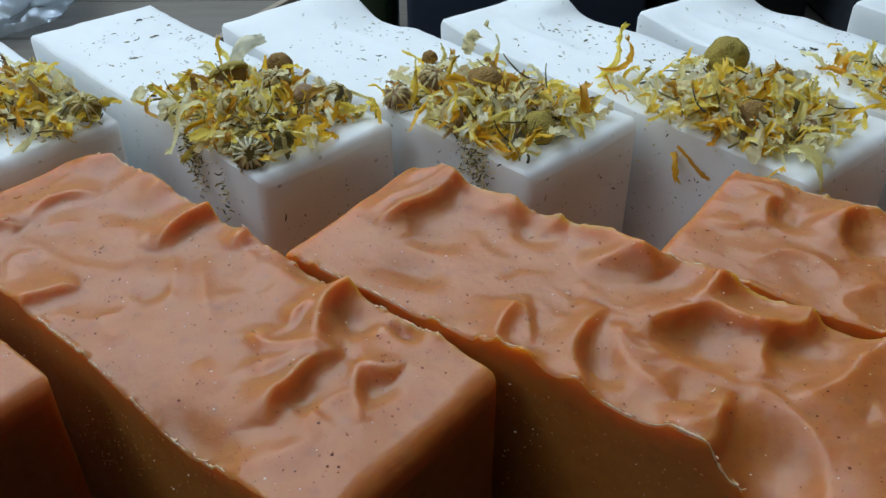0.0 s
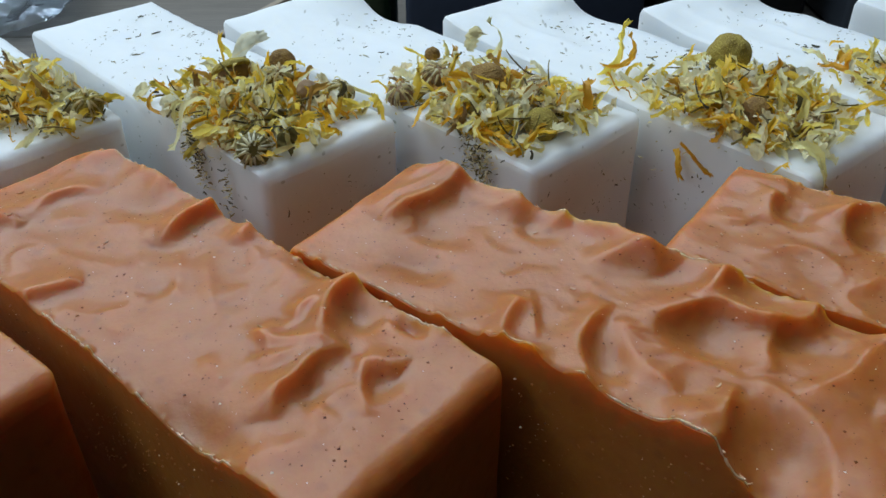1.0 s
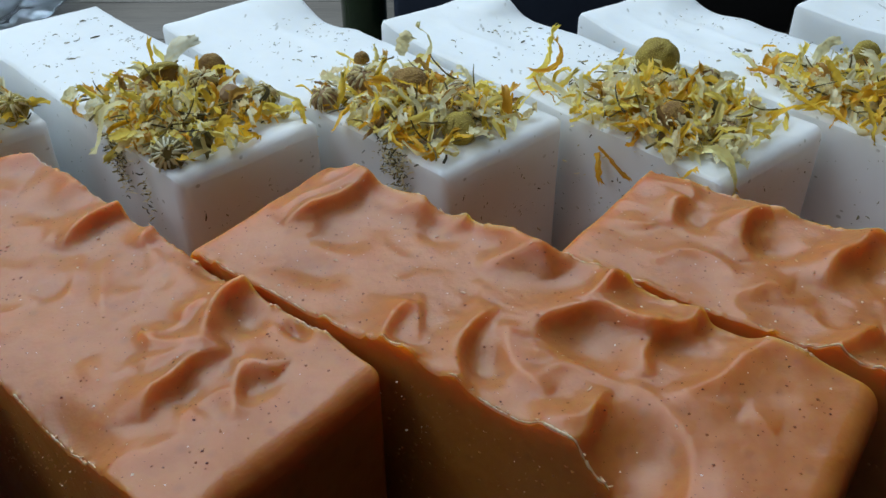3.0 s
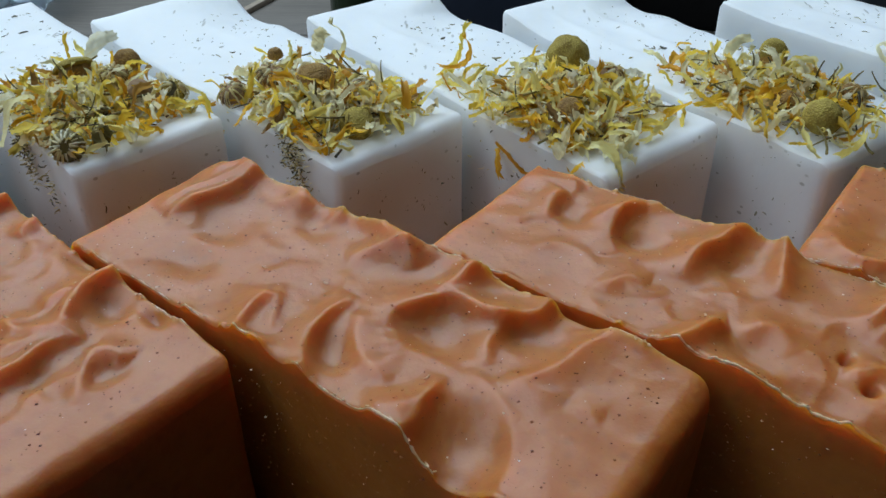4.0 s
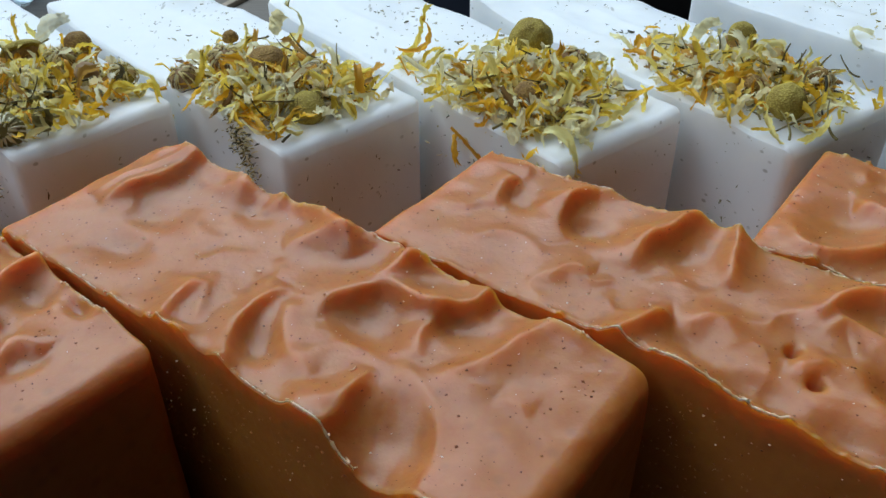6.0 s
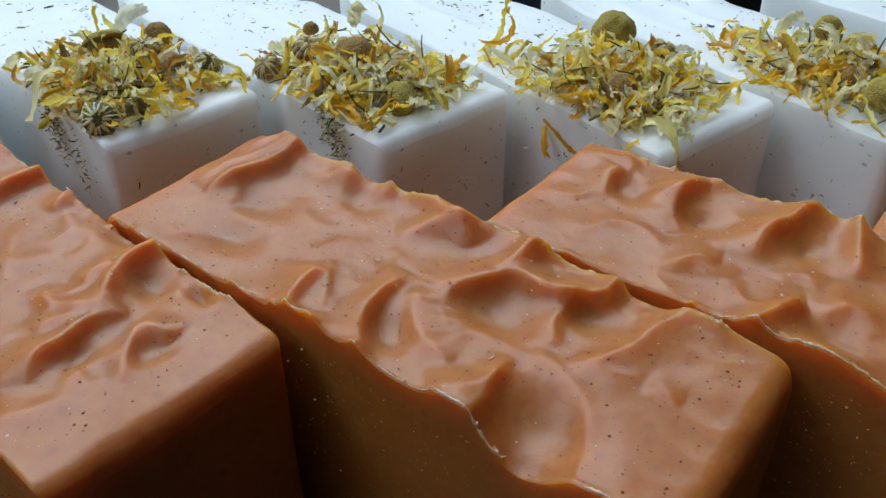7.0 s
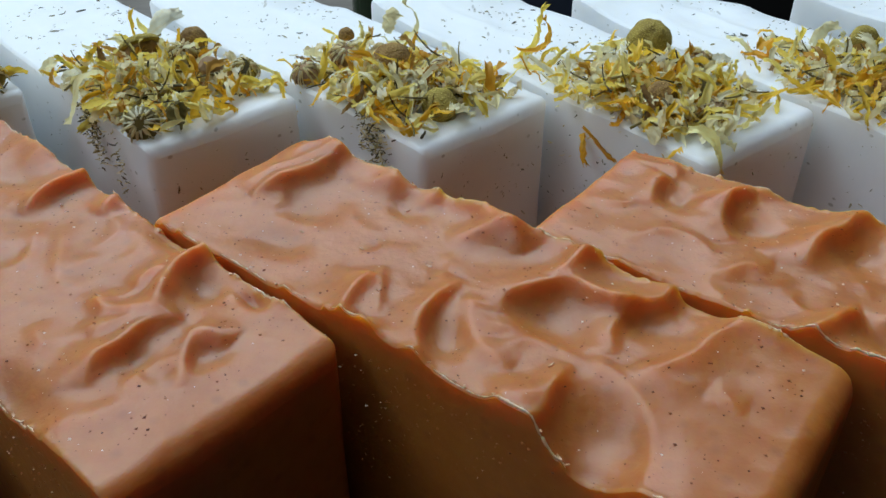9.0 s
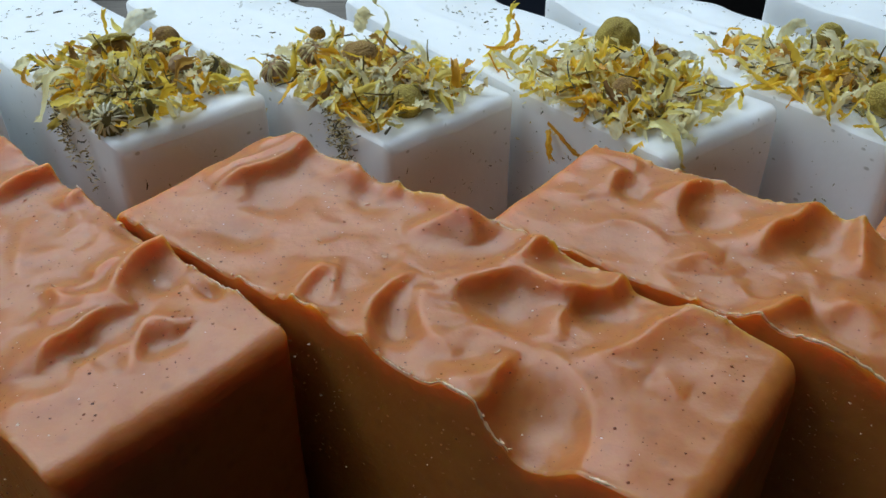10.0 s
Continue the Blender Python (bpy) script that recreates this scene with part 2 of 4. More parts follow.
def surface_noise(a, b, seed, rough, marks):
    """Low swells and, where marks is set, fine folds left by the spatula."""
    z = noise.noise(Vector((a / 9.0, b / 9.0, seed))) * rough + noise.noise(Vector((a / 3.2, b / 3.2, seed + 7))) * rough * 0.25
    if marks:
        wa, wb = 0.5 * noise.noise(Vector((a / 11, b / 11, seed + 3))), 0.8 * noise.noise(Vector((a / 9, b / 9, seed + 5)))
        z += marks * (1 - 2.2 * abs(noise.noise(Vector((a / 9.5 + wa, b / 6.5 + wb, seed + 1)))))
    return z


def softened(z, sigma):
    """The heights blurred a little, in cells of the grid."""
    k = np.exp(-0.5 * (np.arange(-4, 5) / sigma) ** 2)
    k /= k.sum()
    for axis in (0, 1):
        pad = np.pad(z, [(4, 4) if a == axis else (0, 0) for a in (0, 1)], mode="edge")
        z = sum(w * np.take(pad, range(i, i + z.shape[axis]), axis=axis) for i, w in enumerate(k))
    return z


TOPS = {}


def top_height(bar, u, v):
    """How high the top of a bar stands at u, v, in millimetres."""
    z, length, thick = TOPS[bar.name]
    i, j = u / length * (z.shape[0] - 1), v / thick * (z.shape[1] - 1)
    a, b = min(max(int(i), 0), z.shape[0] - 2), min(max(int(j), 0), z.shape[1] - 2)
    p, q = i - a, j - b
    return float((z[a, b] * (1 - p) + z[a + 1, b] * p) * (1 - q) + (z[a, b + 1] * (1 - p) + z[a + 1, b + 1] * p) * q)


def soap_bar(name, corner, angle, length, thick, height, mat, features, rough, round_front, seed, base=0.0, lip=0.0, step=0.4, marks=0.0, edge_round=0.4, blunt=1.6, taper=0.0, ragged=0.0):
    """A cut bar: corner is its far right top corner, u runs along it to the near end, v across it to the near cut face (millimetres)."""
    nu, nv = int(length / step) + 1, int(thick / step) + 1
    u, v = np.linspace(0, length, nu), np.linspace(0, thick, nv)
    U, V = np.meshgrid(u, v, indexing="ij")
    Z = height + softened(relief(features, U, V), 0.8)
    Z += np.array([[surface_noise(a, b, seed, rough, marks) for b in v] for a in u])
    # upturned far rim
    Z += lip * np.clip(1 - U / 16.0, 0, 1) ** 1.6
    r = round_front
    over = np.clip((U - (length - r)) / r, 0, 1)
    Z -= r * (1 - np.sqrt(np.clip(1 - over ** 2, 0, 1)))
    back = np.clip((1.2 - U) / 1.2, 0, 1)
    Z -= 1.2 * (1 - np.sqrt(1 - back ** 2))
    for edge in (V, thick - V):
        e = np.clip((edge_round - edge) / edge_round, 0, 1)
        Z -= edge_round * (1 - np.sqrt(1 - 0.98 * e ** 2))
    # small torn teeth along the two cut edges
    if ragged:
        for edge, shift in ((V, 3.0), (thick - V, 91.0)):
            teeth = np.array([max(0.0, noise.noise(Vector((a / 1.5, shift, seed))) - 0.12) * 2.2 + noise.noise(Vector((a / 5.3, shift, seed + 4))) * 1.1 for a in u])
            Z += ragged * teeth[:, None] * np.exp(-(edge / 0.55) ** 2) * np.clip((length - 5 - U) / 6, 0, 1)
    # soften the plan's near corners
    PV = V.copy()
    PU = U.copy()
    inset = blunt * np.clip((U - (length - 2.0)) / 2.0, 0, 1) ** 3
    PV = thick / 2 + (V - thick / 2) * (1 - inset / (thick / 2) * 1.0)
    # a hand-cut bar may be thicker at its far end
    PV = thick / 2 + (PV - thick / 2) * (1 + taper * (1 - U / length))
    verts = [(PU[i, j], PV[i, j], Z[i, j]) for i in range(nu) for j in range(nv)]
    faces = [(i * nv + j, i * nv + j + 1, (i + 1) * nv + j + 1, (i + 1) * nv + j) for i in range(nu - 1) for j in range(nv - 1)]
    ring = [(i, 0) for i in range(nu)] + [(nu - 1, j) for j in range(1, nv)] + [(i, nv - 1) for i in range(nu - 2, -1, -1)] + [(0, j) for j in range(nv - 2, 0, -1)]
    prev = [i * nv + j for i, j in ring]
    levels = 14
    for k in range(1, levels + 1):
        row = []
        for i, j in ring:
            z = base + (Z[i, j] - base) * (1 - k / levels) ** 1.3
            row.append(len(verts))
            wob = 0.25 * noise.noise(Vector((PU[i, j] / 14, z / 11, PV[i, j] / 6 + seed)))
            verts.append((PU[i, j], PV[i, j] + wob * (1 if j in (0, nv - 1) else 0), z))
        faces += [(prev[a], row[a], row[(a + 1) % len(ring)], prev[(a + 1) % len(ring)]) for a in range(len(ring))]
        prev = row
    faces.append(tuple(reversed(prev)))
    c, s = math.cos(radians(angle)), math.sin(radians(angle))
    # the origin stands at the middle of the base
    cu, cv = length / 2, thick / 2
    verts = [((c * (a - cu) - s * (b - cv)) / 1000, (-s * (a - cu) - c * (b - cv)) / 1000, (z - base) / 1000) for a, b, z in verts]
    me = mesh_of(name, verts, faces, mat)
    bm = bmesh.new()
    bm.from_mesh(me)
    bmesh.ops.recalc_face_normals(bm, faces=bm.faces)
    bm.to_mesh(me)
    bm.free()
    border = set(range(nu * nv)) - {i * nv + j for i in range(1, nu - 1) for j in range(1, nv - 1)}
    for e in me.edges:
        a, b = e.vertices
        e.use_edge_sharp = a in border and b in border
    o = new(name, me)
    TOPS[o.name] = (Z, length, thick)
    o.location = (corner[0] + (c * cu - s * cv) / 1000, corner[1] + (-s * cu - c * cv) / 1000, base / 1000)
    return o


SWIRL_0 = []
crest(SWIRL_0, 1.6, 2.5, 1.0, (20, 22), (32, 13), (45, 6))
crest(SWIRL_0, 1.4, 2.5, 1.0, (50, 20), (60, 12), (66, 5))
dent(SWIRL_0, 70, 18, 6, 5, 0.8)
SWIRL_1 = []
crest(SWIRL_1, 2.0, 3.2, 2.0, (4.7, 2.6), (7.2, -0.8), (10.1, -1.9), (19.8, 0.4))
crest(SWIRL_1, 2.6, 1.3, 3.2, (32.4, 10.8), (31.4, 6.5), (31.1, 1.5), (31.4, -1.4))
crest(SWIRL_1, 1.8, 1.4, 1.6, (40.8, 3.8), (39.1, 0.1), (39.3, -2.7))
dent(SWIRL_1, 53.3, -0.0, 4.5, 2.0, 1.3)
dent(SWIRL_1, 22.1, 6.3, 4.0, 3.0, 0.8)
crest(SWIRL_1, 1.3, 0.9, 3.4, (13.3, 17.6), (10.1, 13.7), (11.1, 10.3), (14.2, 7.7))
crest(SWIRL_1, 0.5, 0.8, 1.6, (15.5, 17.1), (17.1, 14.4), (19.3, 13.9))
crest(SWIRL_1, 1.6, 1.2, 3.2, (9.2, 23.6), (10.1, 21.5), (13.8, 19.7))
crest(SWIRL_1, 1.3, 0.9, 2.6, (29.4, 27.6), (30.3, 25.5), (31.2, 23.5), (32.1, 21.4))
crest(SWIRL_1, 0.5, 1.6, 0.7, (35.3, 9.7), (40.7, 13.0), (44.7, 16.2))
dent(SWIRL_1, 40.4, 15.8, 2.2, 3.0, 0.5)
crest(SWIRL_1, 0.55, 1.2, 1.2, (39.0, 7.9), (44.4, 11.2), (49.8, 14.6), (52.5, 16.2))
crest(SWIRL_1, 2.5, 1.3, 3.0, (65.0, 11.0), (62.5, 7.9), (59.9, 4.8), (59.5, 1.3), (60.4, -0.8))
crest(SWIRL_1, 0.9, 0.7, 2.4, (58.8, 9.7), (58.2, 7.5), (59.1, 5.5))
dent(SWIRL_1, 64.3, 3.8, 3.2, 2.4, 1.2)
dent(SWIRL_1, 70.2, 1.5, 2.2, 1.0, 1.4)
crest(SWIRL_1, 1.2, 0.9, 2.4, (56.2, 14.4), (59.8, 14.1), (64.3, 11.6), (67.3, 9.1))
crest(SWIRL_1, 2.1, 1.0, 3.0, (69.0, 22.0), (67.1, 19.7), (66.7, 16.1), (66.3, 12.5), (67.3, 9.1))
crest(SWIRL_1, 0.7, 0.7, 2.0, (63.0, 17.9), (63.2, 15.1), (64.9, 12.4))
dent(SWIRL_1, 69.5, 16.4, 4.0, 2.2, 0.9)
crest(SWIRL_1, 1.1, 1.4, 0.8, (68.7, 9.2), (72.7, 12.4), (76.7, 15.6))
dent(SWIRL_1, 74.2, 11.1, 2.0, 3.0, 0.9)
crest(SWIRL_1, 1.0, 0.9, 2.0, (69.4, 10.0), (72.3, 8.8), (74.5, 8.3))
crest(SWIRL_1, 0.6, 2.2, 2.2, (66.8, 30.3), (70.6, 27.1), (73.1, 23.8), (74.2, 19.0))
crest(SWIRL_1, 0.5, 0.8, 2.0, (54.9, 20.7), (58.3, 21.7), (61.2, 22.0))
dent(SWIRL_1, 56.3, 28.7, 9.0, 4.0, 1.2)
dent(SWIRL_1, 64.1, 28.7, 8.0, 4.0, 2.2)
dent(SWIRL_1, 73.9, -0.2, 4.0, 2.0, -0.8)
SWIRL_2 = []
crest(SWIRL_2, 1.9, 2.4, 3.6, (4.6, 2.8), (6.4, 0.2), (8.8, -1.6), (14.4, -0.7), (20.6, 0.9))
crest(SWIRL_2, 1.1, 1.0, 3.0, (4.1, 15.6), (5.0, 10.0), (7.0, 6.0), (8.4, 1.2))
crest(SWIRL_2, 2.5, 1.4, 3.0, (6.9, 16.0), (7.7, 11.8), (9.6, 7.6), (10.0, 4.2), (10.0, 1.8))
crest(SWIRL_2, 0.7, 1.2, 2.0, (8.6, -0.2), (13.2, 2.7), (17.4, 3.3), (19.8, 1.5))
dent(SWIRL_2, 17.1, 19.7, 4.0, 3.0, 1.2)
dent(SWIRL_2, 25.2, 3.7, 3.0, 2.2, 1.0)
dent(SWIRL_2, 14.5, 12.9, 4.0, 2.5, 0.8)
crest(SWIRL_2, 2.7, 1.8, 2.4, (25.2, 5.0), (28.2, -0.6), (33.6, -0.2), (40.4, 2.0), (44.0, 4.0))
crest(SWIRL_2, 1.9, 2.2, 2.6, (34.6, 8.0), (37.2, 4.8), (41.2, 1.8), (46.4, 0.4), (50.6, 1.0))
crest(SWIRL_2, 1.8, 1.6, 1.8, (50.4, 7.4), (51.0, 3.2), (52.2, -0.2), (54.6, -1.9))
crest(SWIRL_2, 2.3, 0.9, 4.0, (48.5, 15.0), (47.5, 12.0), (49.4, 9.4), (52.6, 7.0), (56.2, 6.9), (59.2, 5.9), (62.4, 3.5), (62.8, 0.7))
dent(SWIRL_2, 53.9, 12.3, 4.5, 3.2, 1.5)
dent(SWIRL_2, 62.0, 6.3, 3.5, 2.4, 1.0)
crest(SWIRL_2, 1.0, 0.8, 2.2, (61.7, 12.7), (60.0, 10.3), (59.8, 6.7), (60.2, 3.9))
crest(SWIRL_2, 1.2, 2.4, 1.3, (64.9, 15.3), (68.0, 9.3), (69.4, 4.5), (71.6, -0.9))
dent(SWIRL_2, 75.2, -1.0, 6.0, 2.0, -1.2)
crest(SWIRL_2, 1.4, 0.9, 2.6, (35.9, 28.2), (33.5, 25.0), (32.7, 20.6), (32.3, 18.4))
crest(SWIRL_2, 0.8, 0.6, 3.0, (37.9, 24.2), (35.5, 21.0), (31.9, 16.2))
dent(SWIRL_2, 37.5, 27.0, 3.0, 1.6, -1.5)
crest(SWIRL_2, 1.6, 0.9, 3.2, (45.5, 26.0), (42.5, 22.0), (41.7, 17.6), (41.7, 12.6))
dent(SWIRL_2, 46.1, 21.8, 3.6, 2.6, 1.4)
crest(SWIRL_2, 1.0, 1.0, 1.9, (44.4, 14.6), (46.0, 18.0), (49.1, 20.8), (52.5, 22.0), (54.7, 21.7))
dent(SWIRL_2, 57.1, 24.9, 3.0, 2.4, -1.2)
crest(SWIRL_2, 1.5, 0.8, 1.8, (60.3, 27.5), (60.7, 24.7), (59.7, 21.7), (58.9, 17.3))
dent(SWIRL_2, 66.5, 24.1, 5.6, 5.0, 3.4)
dent(SWIRL_2, 68.1, 27.9, 5.0, 2.5, 1.8)
crest(SWIRL_2, 0.7, 1.2, 1.4, (59.9, 15.3), (64.1, 15.9), (69.3, 19.5), (71.5, 24.1), (72.3, 28.5))
crest(SWIRL_2, 0.45, 0.6, 2.0, (72.3, 13.5), (74.5, 13.2), (76.7, 12.8))
SWIRL_3 = []
dent(SWIRL_3, 5.5, 4.0, 5.0, 3.0, -0.8)
crest(SWIRL_3, 1.4, 1.5, 2.4, (9.9, 13.2), (8.5, 8.0), (8.9, 5.2))
dent(SWIRL_3, 11.9, 9.2, 3.5, 2.2, 1.0)
crest(SWIRL_3, 1.0, 1.4, 2.4, (13.3, 9.4), (16.3, 8.4), (18.9, 5.2), (19.3, 2.4), (21.1, -0.2))
crest(SWIRL_3, 1.4, 0.9, 3.0, (22.5, 15.0), (19.5, 11.0), (18.7, 6.6), (19.1, 3.8), (20.7, 2.6))
dent(SWIRL_3, 23.3, 9.4, 3.6, 2.8, 1.3)
crest(SWIRL_3, 2.9, 1.8, 3.2, (31.1, 14.8), (31.1, 9.8), (33.1, 5.8), (33.7, 1.6), (35.5, -1.0))
crest(SWIRL_3, 2.0, 1.8, 1.3, (43.1, 10.9), (41.1, 4.9), (39.1, -1.2))
dent(SWIRL_3, 34.9, 8.2, 3.5, 2.6, 0.9)
crest(SWIRL_3, 0.45, 1.2, 1.2, (11.3, 23.4), (13.5, 18.0), (16.5, 17.0), (20.5, 19.0), (22.1, 22.8))
crest(SWIRL_3, 0.7, 1.0, 2.4, (24.9, 23.2), (25.5, 19.0), (28.5, 18.0))
crest(SWIRL_3, 2.2, 1.4, 1.8, (35.5, 29.0), (37.5, 25.0), (38.7, 21.6), (40.3, 20.4))
crest(SWIRL_3, 1.0, 1.5, 2.2, (41.7, 20.7), (43.5, 18.1), (45.7, 17.7), (48.3, 19.5))
dent(SWIRL_3, 44.3, 22.5, 4.0, 2.0, 1.0)
crest(SWIRL_3, 2.9, 1.6, 2.2, (53.5, 13.1), (54.3, 7.5), (56.9, 4.3), (59.9, 3.3), (65.1, 1.9))
crest(SWIRL_3, 1.3, 2.8, 0.8, (54.1, 13.9), (56.1, 9.9), (59.7, 9.7), (61.1, 9.9), (63.1, 5.9), (65.9, 1.3))
dent(SWIRL_3, 52.9, 17.3, 0.6, 0.8, 2.0)
dent(SWIRL_3, 56.7, 20.7, 0.7, 0.7, 2.6)
crest(SWIRL_3, 1.0, 2.2, 2.2, (58.3, 14.5), (60.7, 17.7), (63.9, 20.3), (67.9, 22.3))
crest(SWIRL_3, 0.9, 0.8, 2.0, (53.3, 19.5), (55.5, 19.1), (57.3, 16.5))
dent(SWIRL_3, 60.3, 25.5, 3.0, 2.0, 1.2)
dent(SWIRL_3, 52.5, 25.1, 5.0, 2.2, 1.6)
dent(SWIRL_3, 44.3, 27.5, 5.0, 2.0, -1.4)
dent(SWIRL_3, 65.1, 16.9, 5.0, 3.0, 1.6)
dent(SWIRL_3, 65.9, 26.3, 6.0, 2.5, 1.4)
SWIRL_4 = []
crest(SWIRL_4, 2.0, 1.3, 3.0, (0.8, 21.8), (6.9, 29.2), (14.2, 25.7), (16.7, 20.7), (21.1, 14.8))
crest(SWIRL_4, 1.8, 1.2, 2.6, (8.9, 15.1), (11.6, 14.4), (16.1, 17.5))
dent(SWIRL_4, 8.5, 18.0, 5.0, 4.0, 1.0)
crest(SWIRL_4, 1.5, 2.4, 1.0, (19.1, 30.7), (20.2, 26.2), (23.1, 24.9))
crest(SWIRL_4, 0.8, 1.6, 0.8, (6.9, 33.7), (13.0, 33.6), (17.8, 30.6))

ORANGE_BARS = [((-0.1105, 0.121), 38.0, 84, 27), ((-0.058, 0.123), 39.7, 83.6, 28.4), ((-0.006, 0.116), 36.6, 84, 27.2), ((0.045, 0.1155), 36.8, 84, 27.5), ((0.0968, 0.116), 37, 83, 31)]
SWIRLS = [SWIRL_0, SWIRL_1, SWIRL_2, SWIRL_3, SWIRL_4]
# faint strokes of the spatula between the deep ones
stroke_rng = random.Random(23)
for swirl in SWIRLS:
    for _ in range(20):
        u, v, a = stroke_rng.uniform(4, 76), stroke_rng.uniform(4, 24), stroke_rng.uniform(0, 6.28)
        r, sweep = stroke_rng.uniform(2.5, 5.5), stroke_rng.choice((-1, 1)) * stroke_rng.uniform(0.5, 0.9)
        crest(swirl, stroke_rng.uniform(0.15, 0.42), stroke_rng.uniform(0.5, 0.9), stroke_rng.uniform(1.6, 2.8), *[(u + r * math.cos(a + k * sweep), v + r * math.sin(a + k * sweep)) for k in range(4)])
# paler than the soap: the bright rim of a cut edge, put in as colour
GLINT_FLAKE = plain("soap_flake", (0.55, 0.27, 0.12), (0.72, 0.44, 0.26), 900, 0.3)


def flake_mesh(rng):
    """A thin pale curl."""
    verts, faces = [], []
    l, w, bend = rng.uniform(0.0004, 0.0011), rng.uniform(0.00015, 0.00035), rng.uniform(0.3, 1.6)
    for i in range(5):
        t = (i / 4 - 0.5) * bend
        x, z = math.sin(t) * l / bend, (1 - math.cos(t)) * l / bend
        for q, h in ((-1, 0), (1, 0), (1, 1), (-1, 1)):
            verts.append((x, q * w / 2 * (1 - 0.4 * abs(i - 2) / 2), z + h * 0.00012))
    for i in range(4):
        for k in range(4):
            faces.append((i * 4 + k, i * 4 + (k + 1) % 4, i * 4 + 4 + (k + 1) % 4, i * 4 + 4 + k))
    faces += [(3, 2, 1, 0), (16, 17, 18, 19)]
    return mesh_of("flake", verts, faces, GLINT_FLAKE, False)


flake_rng = random.Random(8)
FLAKES = [flake_mesh(flake_rng) for _ in range(10)]


def edge_glint_flakes(bar, angle, length, thick):
    """Pale curls for the highlights along both cut edges, and a few top crumbs."""
    c, s = math.cos(radians(angle)), math.sin(radians(angle))
    for k in range(22):
        u = flake_rng.uniform(1, length - 6)
        v = flake_rng.choice((0.35, thick - 0.35)) if k < 15 else flake_rng.uniform(2, thick - 2)
        z = top_height(bar, u, v)
        o = new("flake", flake_rng.choice(FLAKES))
        o.parent = bar
        a, b = u - length / 2, v - thick / 2
        o.matrix_basis = Matrix.Translation(((c * a - s * b) / 1000, (-s * a - c * b) / 1000, z / 1000)) @ Euler((flake_rng.uniform(-0.4, 0.4), flake_rng.uniform(-0.4, 0.4), -radians(angle) + flake_rng.gauss(0, 0.4 if k < 15 else 2))).to_matrix().to_4x4()


BURR, burr_tree, burr_node = material("soap_burr")
# paler than the soap, so part of the rim's glint is in the colour
burr_node.inputs["Base Color"].default_value = (0.74, 0.45, 0.26, 1)
burr_node.inputs["Roughness"].default_value = 0.35
burr_node.inputs["Subsurface Weight"].default_value = 0.4
burr_node.inputs["Subsurface Scale"].default_value = 0.001
burr_node.inputs["Coat Weight"].default_value = 0.5


def burrs(bar, angle, length, thick, n):
    """Thin ragged rims that the cutting wire left standing along the two cut edges."""
    c, s = math.cos(radians(angle)), math.sin(radians(angle))
    r = random.Random(31 + n)
    for k in range(36):
        v = (0.18, thick - 0.18)[k % 2]
        start, span = r.uniform(1, length - 9), r.uniform(0.8, 6.0)
        steps = int(span / 0.35) + 3
        us = np.array([[start + span * i / (steps - 1) for i in range(steps)]])
        fat = r.uniform(0.00004, 0.00013)
        verts, faces = [], []
        for i in range(steps):
            t = i / (steps - 1)
            rad = fat * (0.15 + math.sin(math.pi * t) ** 0.6) * r.uniform(0.15, 1.8)
            z = top_height(bar, us[0, i], v)
            a, b = us[0, i] - length / 2, v - thick / 2 + r.uniform(-0.05, 0.05)
            p = Vector(((c * a - s * b) / 1000, (-s * a - c * b) / 1000, z / 1000))
            for q in range(5):
                w = 6.2832 * q / 5
                side = rad * math.cos(w)
                verts.append(p + Vector((-s * side, -c * side, rad * 1.3 * math.sin(w))))
        for i in range(steps - 1):
            for q in range(5):
                faces.append((i * 5 + q, i * 5 + (q + 1) % 5, i * 5 + 5 + (q + 1) % 5, i * 5 + 5 + q))
        o = new("burr", mesh_of("burr", verts, faces, BURR))
        o.parent = bar


SPICE_GLINTS, spice_tree, spice_node = material("spice_grains")
spice_geo = spice_tree.nodes.new("ShaderNodeNewGeometry")
# pale end of the ramp: crumbs, and droplet glints put in as colour
spice_tree.links.new(ramp(spice_tree, spice_geo.outputs["Random Per Island"], [(0.0, (0.11, 0.03, 0.007)), (0.45, (0.22, 0.062, 0.013)), (0.86, (0.33, 0.11, 0.025)), (0.9, (0.7, 0.45, 0.28)), (1.0, (0.88, 0.7, 0.54))]), spice_node.inputs["Base Color"])
spice_node.inputs["Roughness"].default_value = 0.6
spice_node.inputs["Specular IOR Level"].default_value = 0.15


